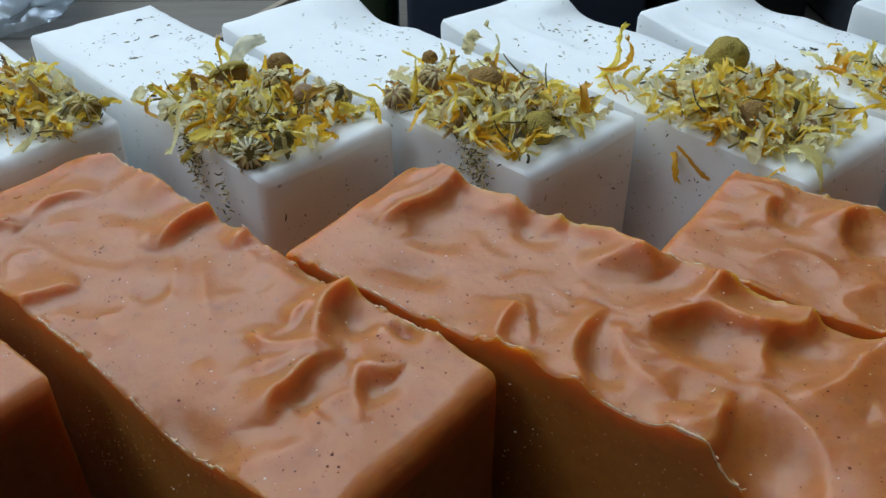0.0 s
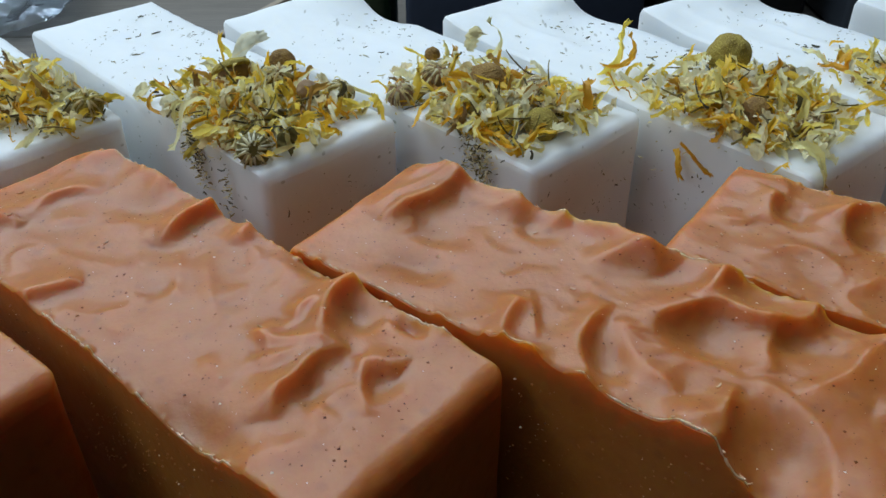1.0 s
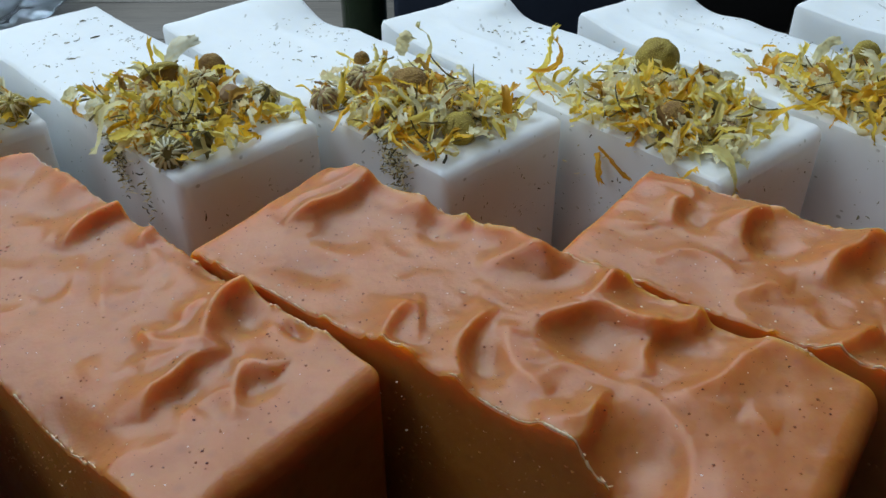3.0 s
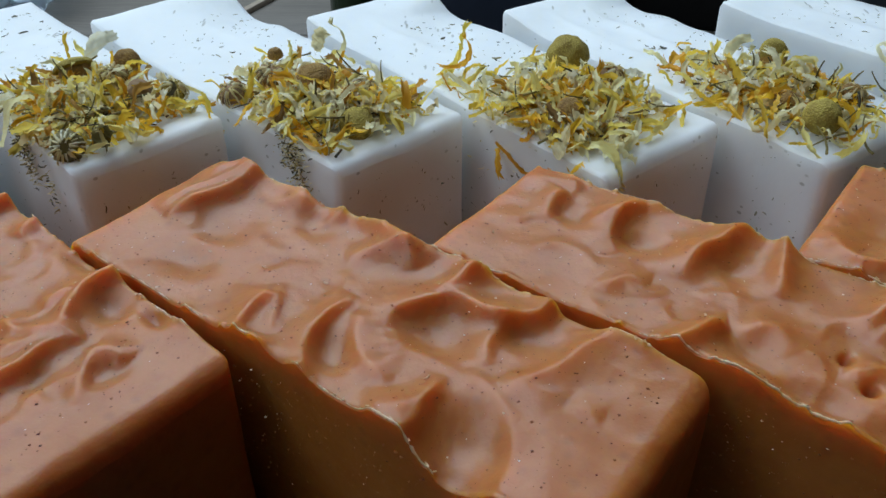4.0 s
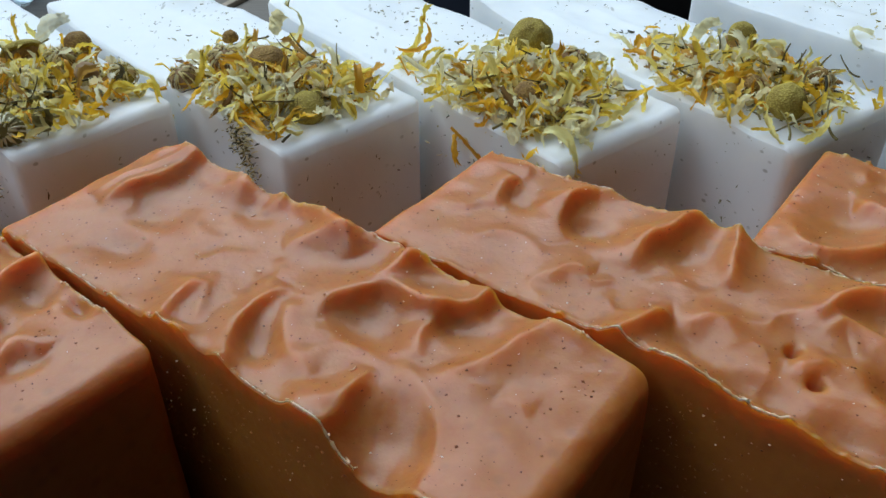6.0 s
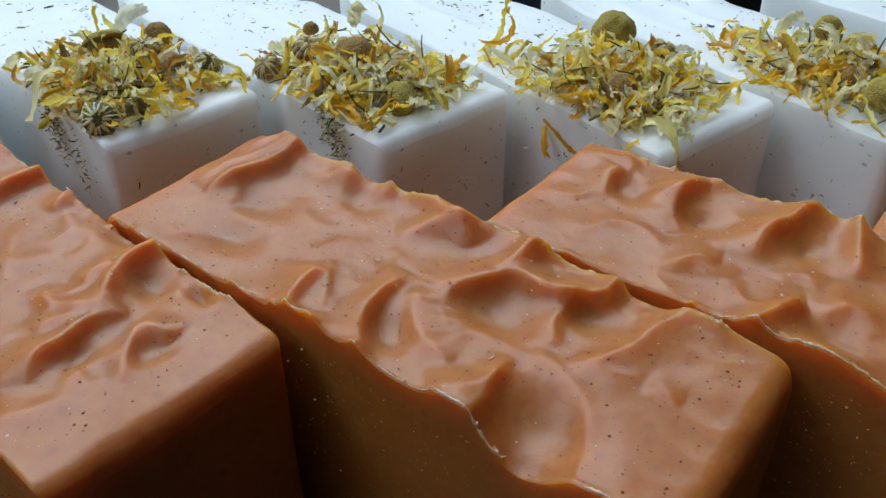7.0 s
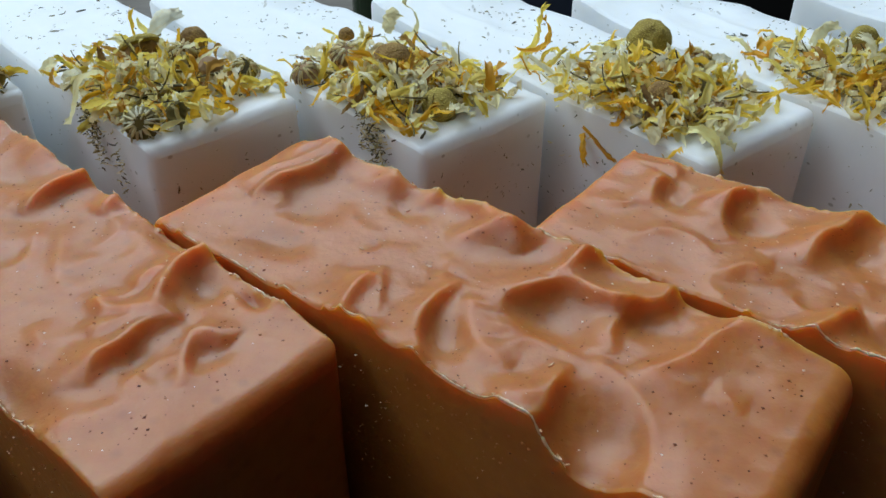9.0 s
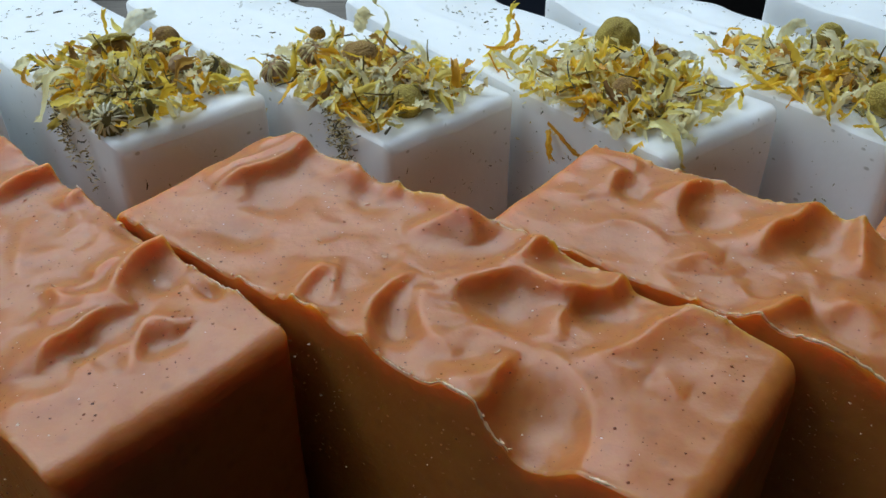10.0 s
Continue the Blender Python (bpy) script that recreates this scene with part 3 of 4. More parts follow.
def grains(bar, angle, length, thick, n, many=1600):
    """Ground spice, pale crumbs and painted droplet glints, half sunk in the top and in the near cut face."""
    c, s = math.cos(radians(angle)), math.sin(radians(angle))
    r = random.Random(60 + n)
    us, vs = np.array([[r.uniform(0.6, length - 4) for _ in range(many)]]), np.array([[r.uniform(0.6, thick - 0.6) for _ in range(many)]])
    verts, faces = [], []
    for k in range(many):
        u, v, z = us[0, k], vs[0, k], top_height(bar, us[0, k], vs[0, k])
        if k % 5 in (2, 4):
            v, z = thick + 0.02, r.uniform(34, 53)
        size = min(0.2, 0.08 * r.lognormvariate(0.05, 0.5))
        m = len(verts)
        for dx, dy, dz in ((1, 0, 0), (-1, 0, 0), (0, 1, 0), (0, -1, 0), (0, 0, 1), (0, 0, -1)):
            j = size * r.uniform(0.7, 1.4)
            a, b = u + dx * j - length / 2, v + dy * j - thick / 2
            verts.append(((c * a - s * b) / 1000, (-s * a - c * b) / 1000, (z + dz * j * 0.5) / 1000))
        faces += [(m, m + 2, m + 4), (m + 2, m + 1, m + 4), (m + 1, m + 3, m + 4), (m + 3, m, m + 4), (m + 2, m, m + 5), (m + 1, m + 2, m + 5), (m + 3, m + 1, m + 5), (m, m + 3, m + 5)]
    o = new("spice_grain", mesh_of("spice_grain", verts, faces, SPICE_GLINTS, False))
    o.parent = bar
    tagged(o, "dark grains of ground spice, pale crumbs and painted glints", kind="stuff")


for n, ((corner, angle, length, thick), swirl) in enumerate(zip(ORANGE_BARS, SWIRLS)):
    o = soap_bar("soap_bar", corner, angle, length, thick, 56, ORANGE, swirl, 0.3, 2.9, 11.3 * n, step=0.25, marks=0.12, blunt=1.4, ragged=0.55)
    tagged(o, "orange handmade soap bar with swirled top", "soap", "orange soap bars")
    edge_glint_flakes(o, angle, length, thick)
    burrs(o, angle, length, thick, n)
    grains(o, angle, length, thick, n)

WHITE_BARS = [((-0.115, 0.193), 45.5, 0, 83, 27.5), ((-0.0692, 0.1943), 45.8, 0.4, 86.6, 27.8), ((-0.0261, 0.1978), 46.9, 2.2, 88, 28.5), ((0.022, 0.198), 50.3, 2.0, 88.5, 29.5), ((0.067, 0.2005), 54.2, 2.0, 83.5, 29.5), ((0.115, 0.208), 50, 1.5, 85, 28)]
# low folds on the white tops
CREASES = [[] for _ in WHITE_BARS]
crest(CREASES[1], 0.17, 3.0, 1.5, (3, 18), (25, 19), (48, 16))
dent(CREASES[1], 14, 6, 8, 7, 0.5)
crest(CREASES[2], 0.25, 3.0, 1.2, (4, 9), (22, 11), (45, 10))
dent(CREASES[2], 3, 2, 5, 8, -0.9)
dent(CREASES[2], 18, 2, 7, 7, 1.5)
crest(CREASES[3], 0.25, 2.4, 1.2, (2, 17), (22, 18), (46, 15))
dent(CREASES[3], 8, 1, 4.5, 9, -2.0)
dent(CREASES[3], 19, 3, 6, 8, 0.9)
crest(CREASES[4], 0.4, 3.0, 1.2, (2, 11), (30, 12), (62, 9))
crest(CREASES[4], 0.25, 2.4, 1.0, (4, 20), (28, 21), (52, 18))
dent(CREASES[4], 3, 2, 5, 7, -0.9)
dent(CREASES[4], 14, 4, 6, 8, 0.9)
crest(CREASES[5], 0.25, 2.4, 1.2, (4, 14), (25, 15), (50, 12))
WHITE_SOAPS = []
for n, (corner, angle, lip, length, thick) in enumerate(WHITE_BARS):
    o = soap_bar("soap_bar", corner, angle, length, thick, 56, WHITE, CREASES[n], 0.45, 2.0, 40 + 9.1 * n, step=0.4, lip=lip, edge_round=0.55, blunt=1.0, taper=0.14 if n == 2 else 0.02)
    tagged(o, "speckled white handmade soap bar topped with dried flowers", "soap", "white soap bars")
    WHITE_SOAPS.append(o)


# ---- dried flowers ----
def petal_material(name, stops, rough=0.5):
    m, nt, p = material(name)
    info = nt.nodes.new("ShaderNodeObjectInfo")
    col = ramp(nt, info.outputs["Random"], stops)
    streak = noise_tex(nt, coords(nt, (150, 2200, 900)), 1.0, 2)
    col = mix(nt, 1.0, col, ramp(nt, streak, [(0.3, (0.97, 0.9, 0.74)), (0.5, (1, 1, 1))]), "MULTIPLY")
    nt.links.new(col, p.inputs["Base Color"])
    p.inputs["Roughness"].default_value = rough
    normal = bump(nt, streak, 0.7, 0.0002)
    nt.links.new(normal, p.inputs["Normal"])
    thin = nt.nodes.new("ShaderNodeBsdfTranslucent")
    nt.links.new(col, thin.inputs[0])
    both = nt.nodes.new("ShaderNodeMixShader")
    both.inputs[0].default_value = 0.46
    nt.links.new(p.outputs[0], both.inputs[1])
    nt.links.new(thin.outputs[0], both.inputs[2])
    nt.links.new(both.outputs[0], nt.nodes["Material Output"].inputs[0])
    return m


PETAL = petal_material("dried_petal", [(0.0, (0.97, 0.93, 0.68)), (0.25, (0.97, 0.88, 0.40)), (0.5, (0.96, 0.77, 0.13)), (0.76, (0.94, 0.60, 0.04)), (0.89, (0.82, 0.42, 0.03)), (0.95, (0.52, 0.30, 0.07)), (1.0, (0.26, 0.16, 0.07))])
PALE_PETAL = petal_material("pale_petal", [(0.0, (0.93, 0.91, 0.78)), (0.5, (0.93, 0.86, 0.52)), (1.0, (0.78, 0.64, 0.38))])
STALK = petal_material("dried_stalk", [(0.0, (0.20, 0.15, 0.06)), (0.5, (0.32, 0.26, 0.08)), (1.0, (0.07, 0.06, 0.04))])


def floret_material(name, dark, light, scale=3000):
    m, nt, p = material(name)
    v = coords(nt)
    d = voronoi(nt, v, scale)
    col = ramp(nt, d, [(0.1, light), (0.55, dark)])
    col = mix(nt, 0.5, col, ramp(nt, noise_tex(nt, v, 300, 2), [(0.3, dark), (0.7, light)]))
    nt.links.new(col, p.inputs["Base Color"])
    p.inputs["Roughness"].default_value = 0.8
    nt.links.new(bump(nt, d, 0.7, -0.0003), p.inputs["Normal"])
    return m


OLIVE = floret_material("olive_florets", (0.24, 0.16, 0.02), (0.62, 0.48, 0.09))
BROWN = floret_material("brown_florets", (0.16, 0.07, 0.012), (0.55, 0.34, 0.08))
HUSK = floret_material("brown_husk", (0.26, 0.15, 0.07), (0.42, 0.28, 0.15), 700)
CHAFF, chaff_tree, chaff_node = material("herb_crumbs")
chaff_geo = chaff_tree.nodes.new("ShaderNodeNewGeometry")
chaff_tree.links.new(ramp(chaff_tree, chaff_geo.outputs["Random Per Island"], [(0.0, (0.035, 0.03, 0.015)), (0.28, (0.12, 0.10, 0.035)), (0.45, (0.36, 0.28, 0.09)), (0.7, (0.72, 0.62, 0.32)), (1.0, (0.88, 0.82, 0.64))]), chaff_node.inputs["Base Color"])
chaff_node.inputs["Roughness"].default_value = 0.7


FLECK, fleck_tree, fleck_node = material("herb_fleck")
fleck_geo = fleck_tree.nodes.new("ShaderNodeNewGeometry")
fleck_tree.links.new(ramp(fleck_tree, fleck_geo.outputs["Random Per Island"], [(0.0, (0.07, 0.06, 0.035)), (0.3, (0.17, 0.15, 0.085)), (0.7, (0.33, 0.29, 0.18)), (1.0, (0.5, 0.46, 0.33))]), fleck_node.inputs["Base Color"])
fleck_node.inputs["Roughness"].default_value = 0.7


def petal_mesh(name, rng, length, width, mat, curl, twist, teeth=0.12):
    n, m = 18, 5
    verts, faces = [], []
    x = z = a = 0.0
    a = -curl * 0.5 + rng.uniform(-0.2, 0.2)
    wave = rng.uniform(0, 6.28)
    for i in range(n):
        s = i / (n - 1)
        w = width * (0.35 + 0.65 * math.sin(math.pi * min(1, 0.12 + s * 0.8)) ** 0.7)
        roll = twist * s + rng.uniform(-0.1, 0.1)
        side = 0.16 * length * math.sin(3.4 * s + wave)
        for j in range(m):
            q = j / (m - 1) - 0.5
            y = q * w
            fold = (abs(q) * 1.3 + 0.3 * math.sin(9 * q + 6 * s + wave) + rng.uniform(-0.3, 0.3)) * w * 0.7
            ex = (teeth * length * (0.5 + 0.5 * math.cos(q * 14)) if i == n - 1 else 0)
            verts.append((x + ex, side + y * math.cos(roll) - fold * math.sin(roll), z + y * math.sin(roll) + fold * math.cos(roll)))
        step = length / (n - 1)
        a += curl / (n - 1) + rng.uniform(-0.36, 0.36)
        x += step * math.cos(a)
        z += step * math.sin(a)
    mx, mz = x / 2, sum(v[2] for v in verts) / len(verts)
    verts = [(p - mx, q, r - mz) for p, q, r in verts]
    for i in range(n - 1):
        for j in range(m - 1):
            k = i * m + j
            faces.append((k, k + m, k + m + 1, k + 1))
    return mesh_of(name, verts, faces, mat)


def tube_mesh(name, points, radius, mat, n=6):
    verts, faces = [], []
    for i, p in enumerate(points):
        d = (points[min(i + 1, len(points) - 1)] - points[max(i - 1, 0)]).normalized()
        a = d.orthogonal().normalized()
        b = d.cross(a)
        r = radius * (1 - 0.6 * i / len(points))
        for k in range(n):
            t = 6.2832 * k / n
            verts.append(p + a * r * math.cos(t) + b * r * math.sin(t))
    for i in range(len(points) - 1):
        for k in range(n):
            faces.append((i * n + k, i * n + (k + 1) % n, (i + 1) * n + (k + 1) % n, (i + 1) * n + k))
    return mesh_of(name, verts, faces, mat)


def stalk_mesh(rng, length):
    p, d, pts = Vector((-length / 2, 0, 0)), Vector((1, 0, 0.2)), []
    bend = Vector((0, rng.uniform(-1, 1), rng.uniform(-0.8, 0.8)))
    for k in range(12):
        pts.append(p.copy())
        d = (d + bend * 0.14 + Vector((rng.uniform(-0.1, 0.1), rng.uniform(-0.1, 0.1), rng.uniform(-0.1, 0.1)))).normalized()
        p += d * length / 11
    return tube_mesh("stalk", pts, 0.00028, STALK)


rng = random.Random(5)
PETALS = [petal_mesh("petal", rng, rng.uniform(0.008, 0.014), rng.uniform(0.0011, 0.0024), PETAL, rng.uniform(-1.7, 1.7), rng.uniform(-2.4, 2.4)) for _ in range(24)]
WIDE = [petal_mesh("petal", rng, rng.uniform(0.0055, 0.0095), rng.uniform(0.0018, 0.0032), PALE_PETAL, rng.uniform(-1.2, 1.2), rng.uniform(-0.9, 0.9), 0.05) for _ in range(8)]
SHREDS = [petal_mesh("petal", rng, rng.uniform(0.003, 0.008), rng.uniform(0.0004, 0.0010), PETAL, rng.uniform(-2.2, 2.2), rng.uniform(-2.4, 2.4)) for _ in range(18)]
STALKS = [stalk_mesh(rng, rng.uniform(0.005, 0.011)) for _ in range(8)]


def on_bar(n, u, v, z):
    """A place on white bar n: u along it, v across it and z up, in millimetres."""
    (cx, cy), a = WHITE_BARS[n][:2]
    c, s = math.cos(radians(a)), math.sin(radians(a))
    return Vector((cx + (c * u - s * v) / 1000, cy + (-s * u - c * v) / 1000, z / 1000))


def child(name, mesh, parent, where, turn, size=1.0, label=""):
    o = new(name, mesh)
    o.parent = parent
    o.matrix_basis = Matrix.Translation(where - parent.location) @ Euler(turn).to_matrix().to_4x4() @ Matrix.Scale(size, 4)
    return tagged(o, label)


def head_mesh(name, rng, radius, tall, mat):
    """The domed middle of a chamomile flower with its small florets standing proud."""
    bm = bmesh.new()
    bmesh.ops.create_icosphere(bm, subdivisions=4, radius=1)
    off = rng.uniform(0, 50)
    for v in bm.verts:
        d = v.co.normalized()
        f = 1 + 0.07 * noise.noise(d * 2.5 + Vector((off, 0, 0))) + 0.045 * abs(noise.noise(d * 11 + Vector((0, off, 0))))
        z = d.z * tall if d.z > 0 else d.z * tall * 0.35
        v.co = Vector((d.x * radius * f, d.y * radius * f, z * f))
    me = bpy.data.meshes.new(name)
    bm.to_mesh(me)
    bm.free()
    me.materials.append(mat)
    me.polygons.foreach_set("use_smooth", [True] * len(me.polygons))
    return me


def rib_mesh(rng, radius):
    """One shrivelled ray of a chamomile flower, folded down over the side of its head."""
    pts = []
    for k in range(7):
        t = 0.25 + k / 6 * 1.5
        pts.append(Vector((radius * (0.1 + 0.98 * math.sin(t)), 0, radius * (0.8 * math.cos(t)))))
    return tube_mesh("ray", pts, radius * 0.085, PALE_PETAL)


def chamomile(n, top, u, v, z, radius, tall, mat, turn, rays=0, husk=False):
    where = on_bar(n, u, v, z - 0.3)
    core = child("flower_head", head_mesh("flower_head", rng, radius, tall, mat), top, where, turn)
    for k in range(5):
        a = rng.uniform(0, 6.28)
        spot = on_bar(n, min(81, u + 1000 * radius * math.cos(a)), min(26, max(1.5, v + 1000 * radius * math.sin(a))), max(57.2, z - rng.uniform(0.4, 2.0)))
        child("petal", rng.choice(PETALS + SHREDS), top, spot, (rng.uniform(-0.9, 0.9), rng.uniform(-0.25, 0.25), rng.uniform(0, 6.28)), 0.75)
    if rays:
        me = rib_mesh(rng, radius)
        for k in range(rays):
            o = new("ray", me)
            o.parent = core
            o.matrix_basis = Matrix.Rotation(6.2832 * k / rays + rng.uniform(-0.16, 0.16), 4, "Z") @ Matrix.Rotation(rng.uniform(-0.2, 0.2), 4, "Y") @ Matrix.Scale(rng.uniform(0.8, 1.15), 4)
    if husk:
        o = new("husk", head_mesh("husk", rng, radius * 0.8, radius * 0.8, HUSK))
        o.parent = core
        o.matrix_basis = Matrix.Translation((0, 0, -tall * 0.3)) @ Matrix.Rotation(math.pi, 4, "X")
    return core


def chaff_bits():
    """Loose bits of herb, gathered into one mesh: returns the lists and a function that adds a bit."""
    verts, faces = [], []

    def bit(p, size, lie=(1, 1, 0.4)):
        d = Vector((rng.gauss(0, 1) * lie[0], rng.gauss(0, 1) * lie[1], rng.gauss(0, 1) * lie[2])).normalized()
        a = d.orthogonal().normalized()
        b = d.cross(a)
        l, w = size * rng.uniform(0.8, 2.4), size * rng.uniform(0.12, 0.22)
        bow = a * l * rng.uniform(-0.15, 0.15)
        k = len(verts)
        for e in (-1, 0, 1):
            thin = 1.0 if e == 0 else 0.6
            for q in ((-1, -1), (1, -1), (1, 1), (-1, 1)):
                verts.append(p + d * l * e / 2 + bow * (1 - e * e) + a * q[0] * w * thin + b * q[1] * w * thin)
        faces.extend([(k + 3, k + 2, k + 1, k), (k + 8, k + 9, k + 10, k + 11)] + [(k + m + j, k + m + (j + 1) % 4, k + m + 4 + (j + 1) % 4, k + m + 4 + j) for m in (0, 4) for j in range(4)])

    return verts, faces, bit


def herb_flecks(n):
    """Single flecks pressed into the top and the two near faces of white bar n."""
    soap, (_, _, _, length, thick) = WHITE_SOAPS[n], WHITE_BARS[n]
    verts, faces, bit = chaff_bits()
    for _ in range(420):
        side = rng.random()
        if side < 0.55:
            bit(on_bar(n, rng.uniform(2, 80), rng.uniform(1.5, 26), 56.1), min(0.0009, 0.0003 * rng.lognormvariate(0, 0.5)), (1, 1, 0.05))
        elif side < 0.83:
            bit(on_bar(n, rng.uniform(40, 81), thick, rng.uniform(28, 55)), min(0.0008, 0.00027 * rng.lognormvariate(0, 0.5)), (1, 1, 1))
        else:
            bit(on_bar(n, length, rng.uniform(2, 26), rng.uniform(28, 52)), min(0.0008, 0.00027 * rng.lognormvariate(0, 0.5)), (1, 1, 1))
    o = new("herb_fleck", mesh_of("herb_fleck", [v - soap.location for v in verts], faces, FLECK, False))
    o.parent = soap
    tagged(o, "dark green herb flecks pressed into the soap", kind="stuff")


def crumbs(n, top, count, u, v, su, sv, spill):
    """Fine chaff on the top of bar n and, where it has fallen, down its cut face at the places in spill."""
    verts, faces, bit = chaff_bits()
    thick = WHITE_BARS[n][4]
    for _ in range(count):
        pu, pv = rng.gauss(u, su), rng.gauss(v, sv)
        if 2 < pu < 82 and 0.8 < pv < 26.5:
            bit(on_bar(n, pu, pv, 56.3 + rng.random() * (0.8 + 3.4 * math.exp(-((pu - u) / su) ** 2 - ((pv - v) / sv) ** 2))), rng.uniform(0.0003, 0.0010))
    for pu, pz, wide, tall_, many in spill:
        for _ in range(many):
            bit(on_bar(n, rng.gauss(pu, wide), thick + 0.2 + rng.random() * 1.2, min(57.0, rng.gauss(pz, tall_))), rng.uniform(0.00025, 0.0007))
    o = new("herb_chaff", mesh_of("herb_chaff", [p - top.location for p in verts], faces, CHAFF, False))
    o.parent = top
    tagged(o, "fine green and straw-coloured herb chaff", kind="stuff")
    herb_flecks(n)


def heap(n, count, u, v, su, sv, label, heads=(), spill=()):
    top = thing("dried_flower_topping", on_bar(n, u, v, 56), label, "flowers", "dried flower toppings")
    for k in range(int(count * 2.2)):
        while True:
            pu, pv = rng.gauss(u, su), rng.gauss(v, sv)
            if 30 < pu < 84 and 0.8 < pv < WHITE_BARS[n][4] + 0.3 and all(math.hypot(pu - e[0], pv - e[1]) > 950 * e[3] for e in heads):
                break
        mid = math.exp(-((pu - u) / su / 1.5) ** 2 - ((pv - v) / sv / 1.5) ** 2)
        pick = rng.random()
        kind, pool = ("petal", PETALS) if pick < 0.42 else ("petal", SHREDS) if pick < 0.72 else ("petal", WIDE) if pick < 0.89 else ("stalk", STALKS)
        z = 56.9 + 4.2 * mid * rng.random()
        child(kind, rng.choice(pool), top, on_bar(n, pu, pv, z), (rng.uniform(-0.9, 0.9), rng.gauss(0, 0.4) * (0.4 + mid), rng.uniform(0, 6.28)), rng.uniform(0.5, 0.9))
    crumbs(n, top, 500, u, v, su * 1.25, sv * 1.1, spill)
    for e in heads:
        chamomile(n, top, *e)
    return top


# heap by heap, along the row of white bars: each head is u, v, z, radius, height, material, turn, rays, husk
heap(0, 85, 68, 8, 9, 5.5, "yellow dried petals and chamomile on a white soap bar",
     [(78, 3.5, 58.3, 0.0026, 0.002, OLIVE, (0.6, 0.3, 0), 22)])

heap(1, 195, 69, 17, 8.5, 8.0, "golden dried petals and chamomile heads on a white soap bar",
     [(54.8, 12.5, 60.0, 0.0037, 0.0016, OLIVE, (-0.55, -0.3, 0.2), 0, True), (57.7, 3.2, 59.4, 0.0025, 0.0018, BROWN, (0.9, 0.2, 0.4)), (65.5, 9.5, 60.4, 0.0026, 0.0018, BROWN, (0.5, 0.3, 0), 30),
      (81, 25.5, 58.0, 0.0027, 0.002, STALK, (1.0, -0.2, 0.3), 30), (72, 8, 59.6, 0.002, 0.0018, HUSK, (0.5, 0.5, 0)), (74, 2.5, 58.4, 0.0022, 0.0018, OLIVE, (0.5, 0.5, 0), 24)],
     ((66.5, 54, 1.8, 2.0, 190), (68, 49, 1.2, 1.5, 60), (76, 49, 0.9, 2.5, 40)))

heap(2, 165, 71, 18, 9.5, 8.0, "straw-yellow dried petals round a brown chamomile head",
     [(65.5, 16.2, 60.2, 0.0036, 0.0032, BROWN, (0.6, -0.15, 0)), (55.7, 19.5, 59.2, 0.0027, 0.002, HUSK, (0.5, 0.2, 0.3), 28), (55, 27.5, 58.0, 0.0024, 0.0018, HUSK, (0.4, -0.3, 0.3), 26), (48.5, 13.7, 59.6, 0.0015, 0.0016, BROWN, (0.2, 0, 0)),
      (72, 10, 59.2, 0.0024, 0.0018, HUSK, (0.5, 0.2, 0.9), 26), (80.5, 18.5, 58.2, 0.0030, 0.0016, OLIVE, (0.7, -0.1, 0.3))],
     ((76, 54, 2.0, 2.0, 200), (78, 49, 1.3, 2.0, 90), (80, 44, 0.8, 2, 30)))

heap(3, 195, 70, 18, 9.5, 8.0, "yellow dried petals heaped round an olive chamomile head",
     [(54.5, 3.6, 58.6, 0.0042, 0.0045, OLIVE, (0.25, -0.15, 0)), (72, 21, 59.0, 0.0026, 0.0022, BROWN, (0.6, 0.1, 0.3)), (80, 18, 58.3, 0.0024, 0.0018, HUSK, (0.4, 0.3, 0), 24), (66, 4, 58.8, 0.0024, 0.0018, HUSK, (0.3, 0.3, 0), 24)],
     ((66, 50, 6, 2.5, 16),))

heap(4, 170, 64, 17, 9.5, 7.5, "golden dried petals and a round yellow chamomile head",
     [(75.5, 21.5, 59.0, 0.0032, 0.0030, OLIVE, (0.6, 0, 0)), (54.5, 7, 60.0, 0.0030, 0.0022, OLIVE, (1.0, 0.3, 0.2), 0, True), (68, 21, 58.6, 0.0024, 0.002, BROWN, (0.8, -0.4, 0.2)), (73, 9, 59.0, 0.0022, 0.0018, BROWN, (0.4, 0.2, 0), 24)])

heap(5, 110, 62, 17, 9, 7, "dried yellow petals and thin stalks on a white soap bar",
     [(60, 20, 59.2, 0.0026, 0.0022, OLIVE, (0.4, 0.2, 0))])

BRACT = petal_mesh("bract", rng, 0.0052, 0.0034, STALK, 1.2, 0.5, 0.02)
LEAF = petal_mesh("leaf", rng, 0.0055, 0.0013, STALK, 0.6, 0.8, 0.0)
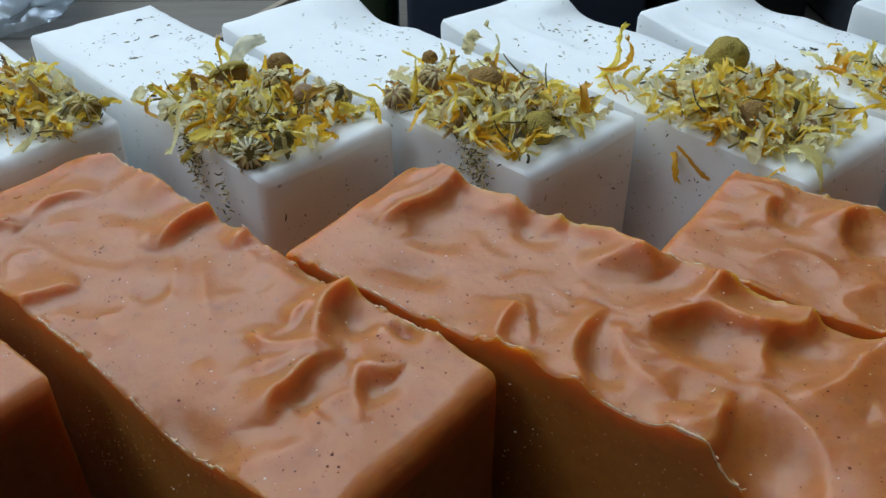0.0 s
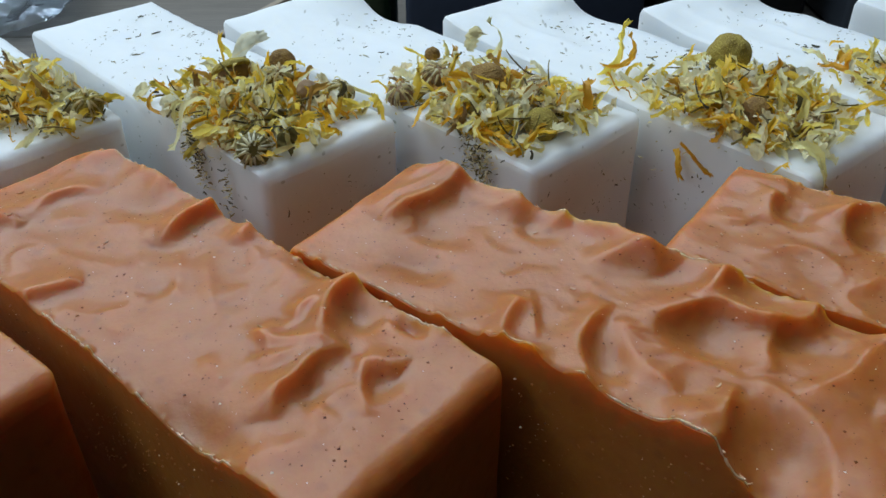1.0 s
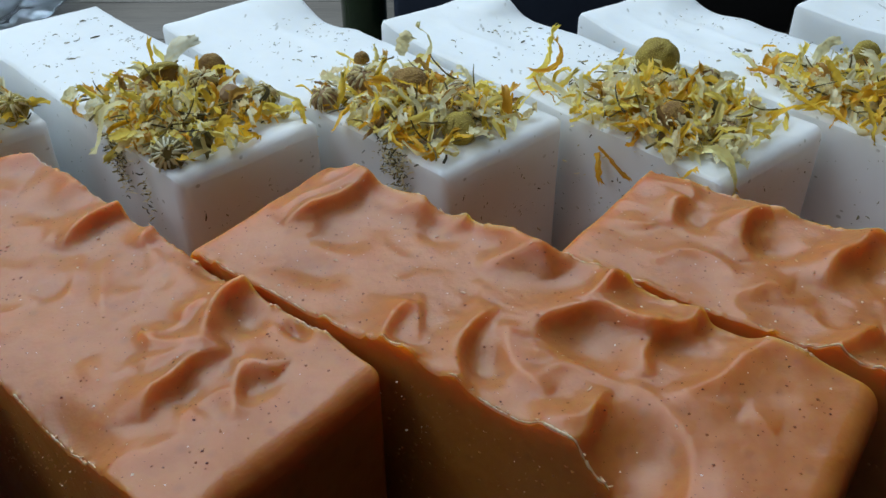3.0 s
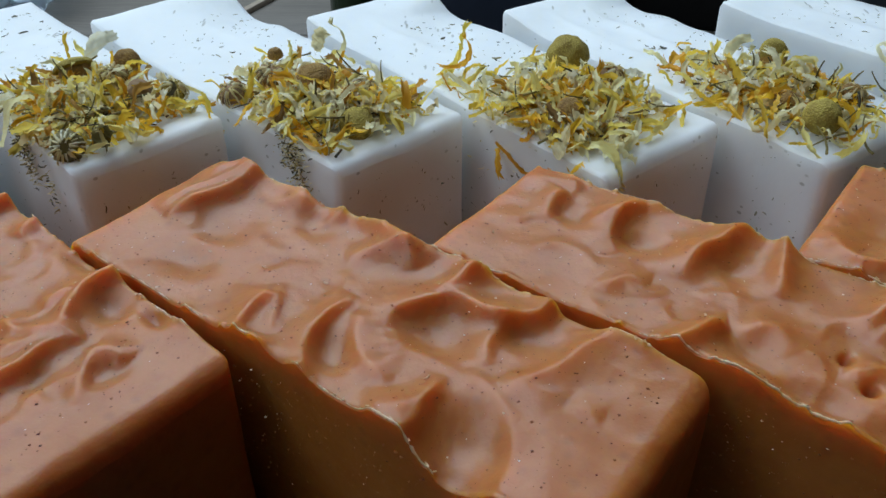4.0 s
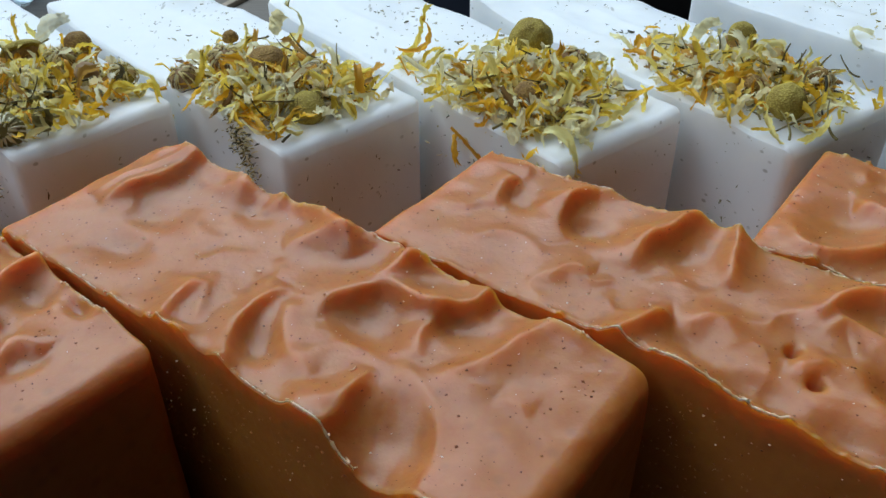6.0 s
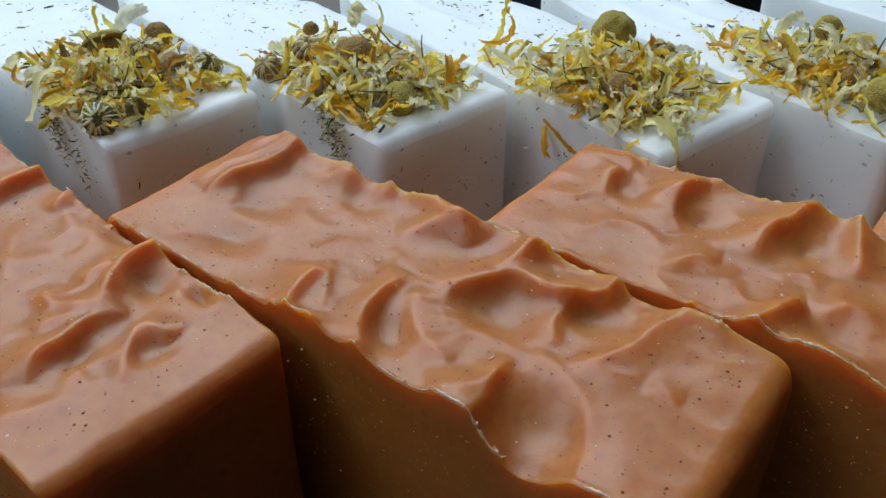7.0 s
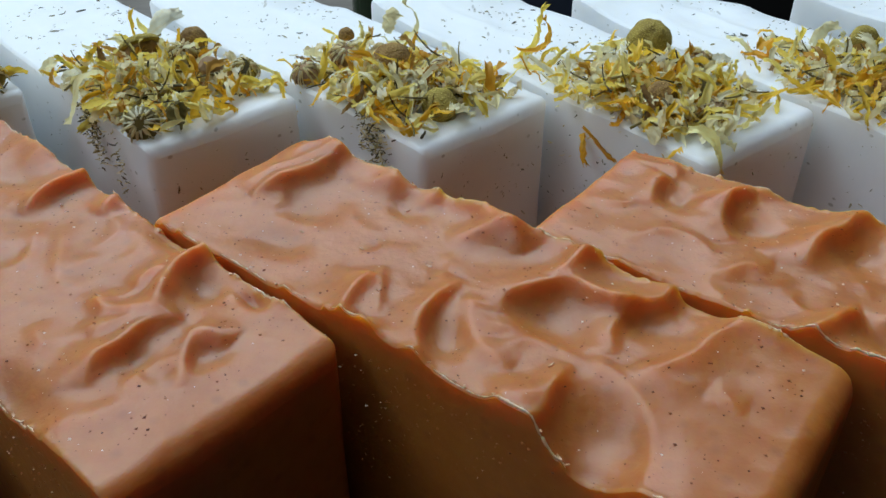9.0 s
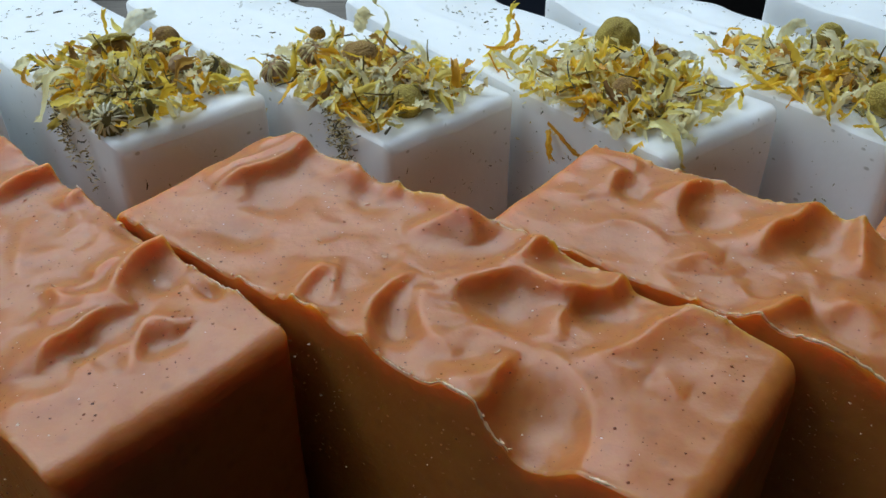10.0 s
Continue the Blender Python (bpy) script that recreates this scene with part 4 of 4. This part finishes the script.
# single petals that lie apart or hang over the cut faces
toppings = [o for o in scene.objects if o.name.startswith("dried_flower_topping")]
for n, pool, u, v, z, turn, size in (
        (3, PETALS[2], 43, 22, 60.2, (0.4, -1.0, 0.1), 1.0), (3, PETALS[5], 41, 21, 60.0, (1.2, -0.75, 0.35), 1.0), (3, PETALS[8], 47, 25, 57.6, (0.2, 0.1, 0.3), 0.8), (3, SHREDS[3], 45, 20, 57.2, (0, 0, 1.2), 1.0), (3, PETALS[7], 86, 27.5, 57.2, (0.4, 0.2, -0.4), 1.0), (3, PETALS[12], 80.5, 28.6, 56.4, (0.6, 0.6, -1.0), 1.0),
        (3, PETALS[9], 82, 28.6, 55.6, (0.8, 0.9, -0.6), 0.9), (3, WIDE[1], 86, 23, 57.4, (0.2, 0.2, 0.4), 0.8), (3, PETALS[16], 64, 30.4, 49.5, (1.4, 0.9, -0.6), 0.8), (3, SHREDS[6], 70, 30.3, 51.5, (1.2, 0.1, -0.9), 1.3),
        (3, PETALS[11], 52, 28.0, 57.0, (0.5, 0.9, -0.7), 0.8), (2, PETALS[4], 53, 4, 59.5, (0.4, -0.8, 0.3), 0.9), (2, WIDE[3], 50, 4, 60.0, (1.0, -0.6, 0.9), 1.0), (2, SHREDS[2], 84, 24, 56.9, (0, 0, 0.6), 0.8),
        (1, WIDE[2], 48, 4, 59.5, (0.9, -0.5, 0.4), 1.1), (1, PETALS[1], 50, 12, 59.2, (0.4, -0.8, 1.2), 1.0), (1, PETALS[14], 86, 2.5, 57.2, (0.3, 0.2, 0.7), 0.7), (1, SHREDS[8], 50.5, 27, 57.0, (0.2, 0, 2.5), 0.9),
        (4, PETALS[3], 46, 24, 58.0, (0.3, -0.3, 0.9), 1.0), (4, WIDE[5], 48, 9, 59.8, (0.9, -0.6, 0.3), 1.1), (4, STALKS[1], 70, 4, 59, (0.2, -0.9, 0.4), 0.9), (5, STALKS[3], 48, 27, 58.4, (0.2, -0.7, 0.5), 1.0),
        (1, BRACT, 83, 20.5, 58.2, (1.0, -0.7, 0.5), 1.0), (1, LEAF, 76, 4, 59.5, (0.3, -1.2, 0.5), 0.8), (3, LEAF, 76, 17.5, 60.0, (0.2, -1.2, 0.4), 1.0)):
    child(pool.name.split(".")[0], pool, toppings[n], on_bar(n, u, v, z), turn, size)
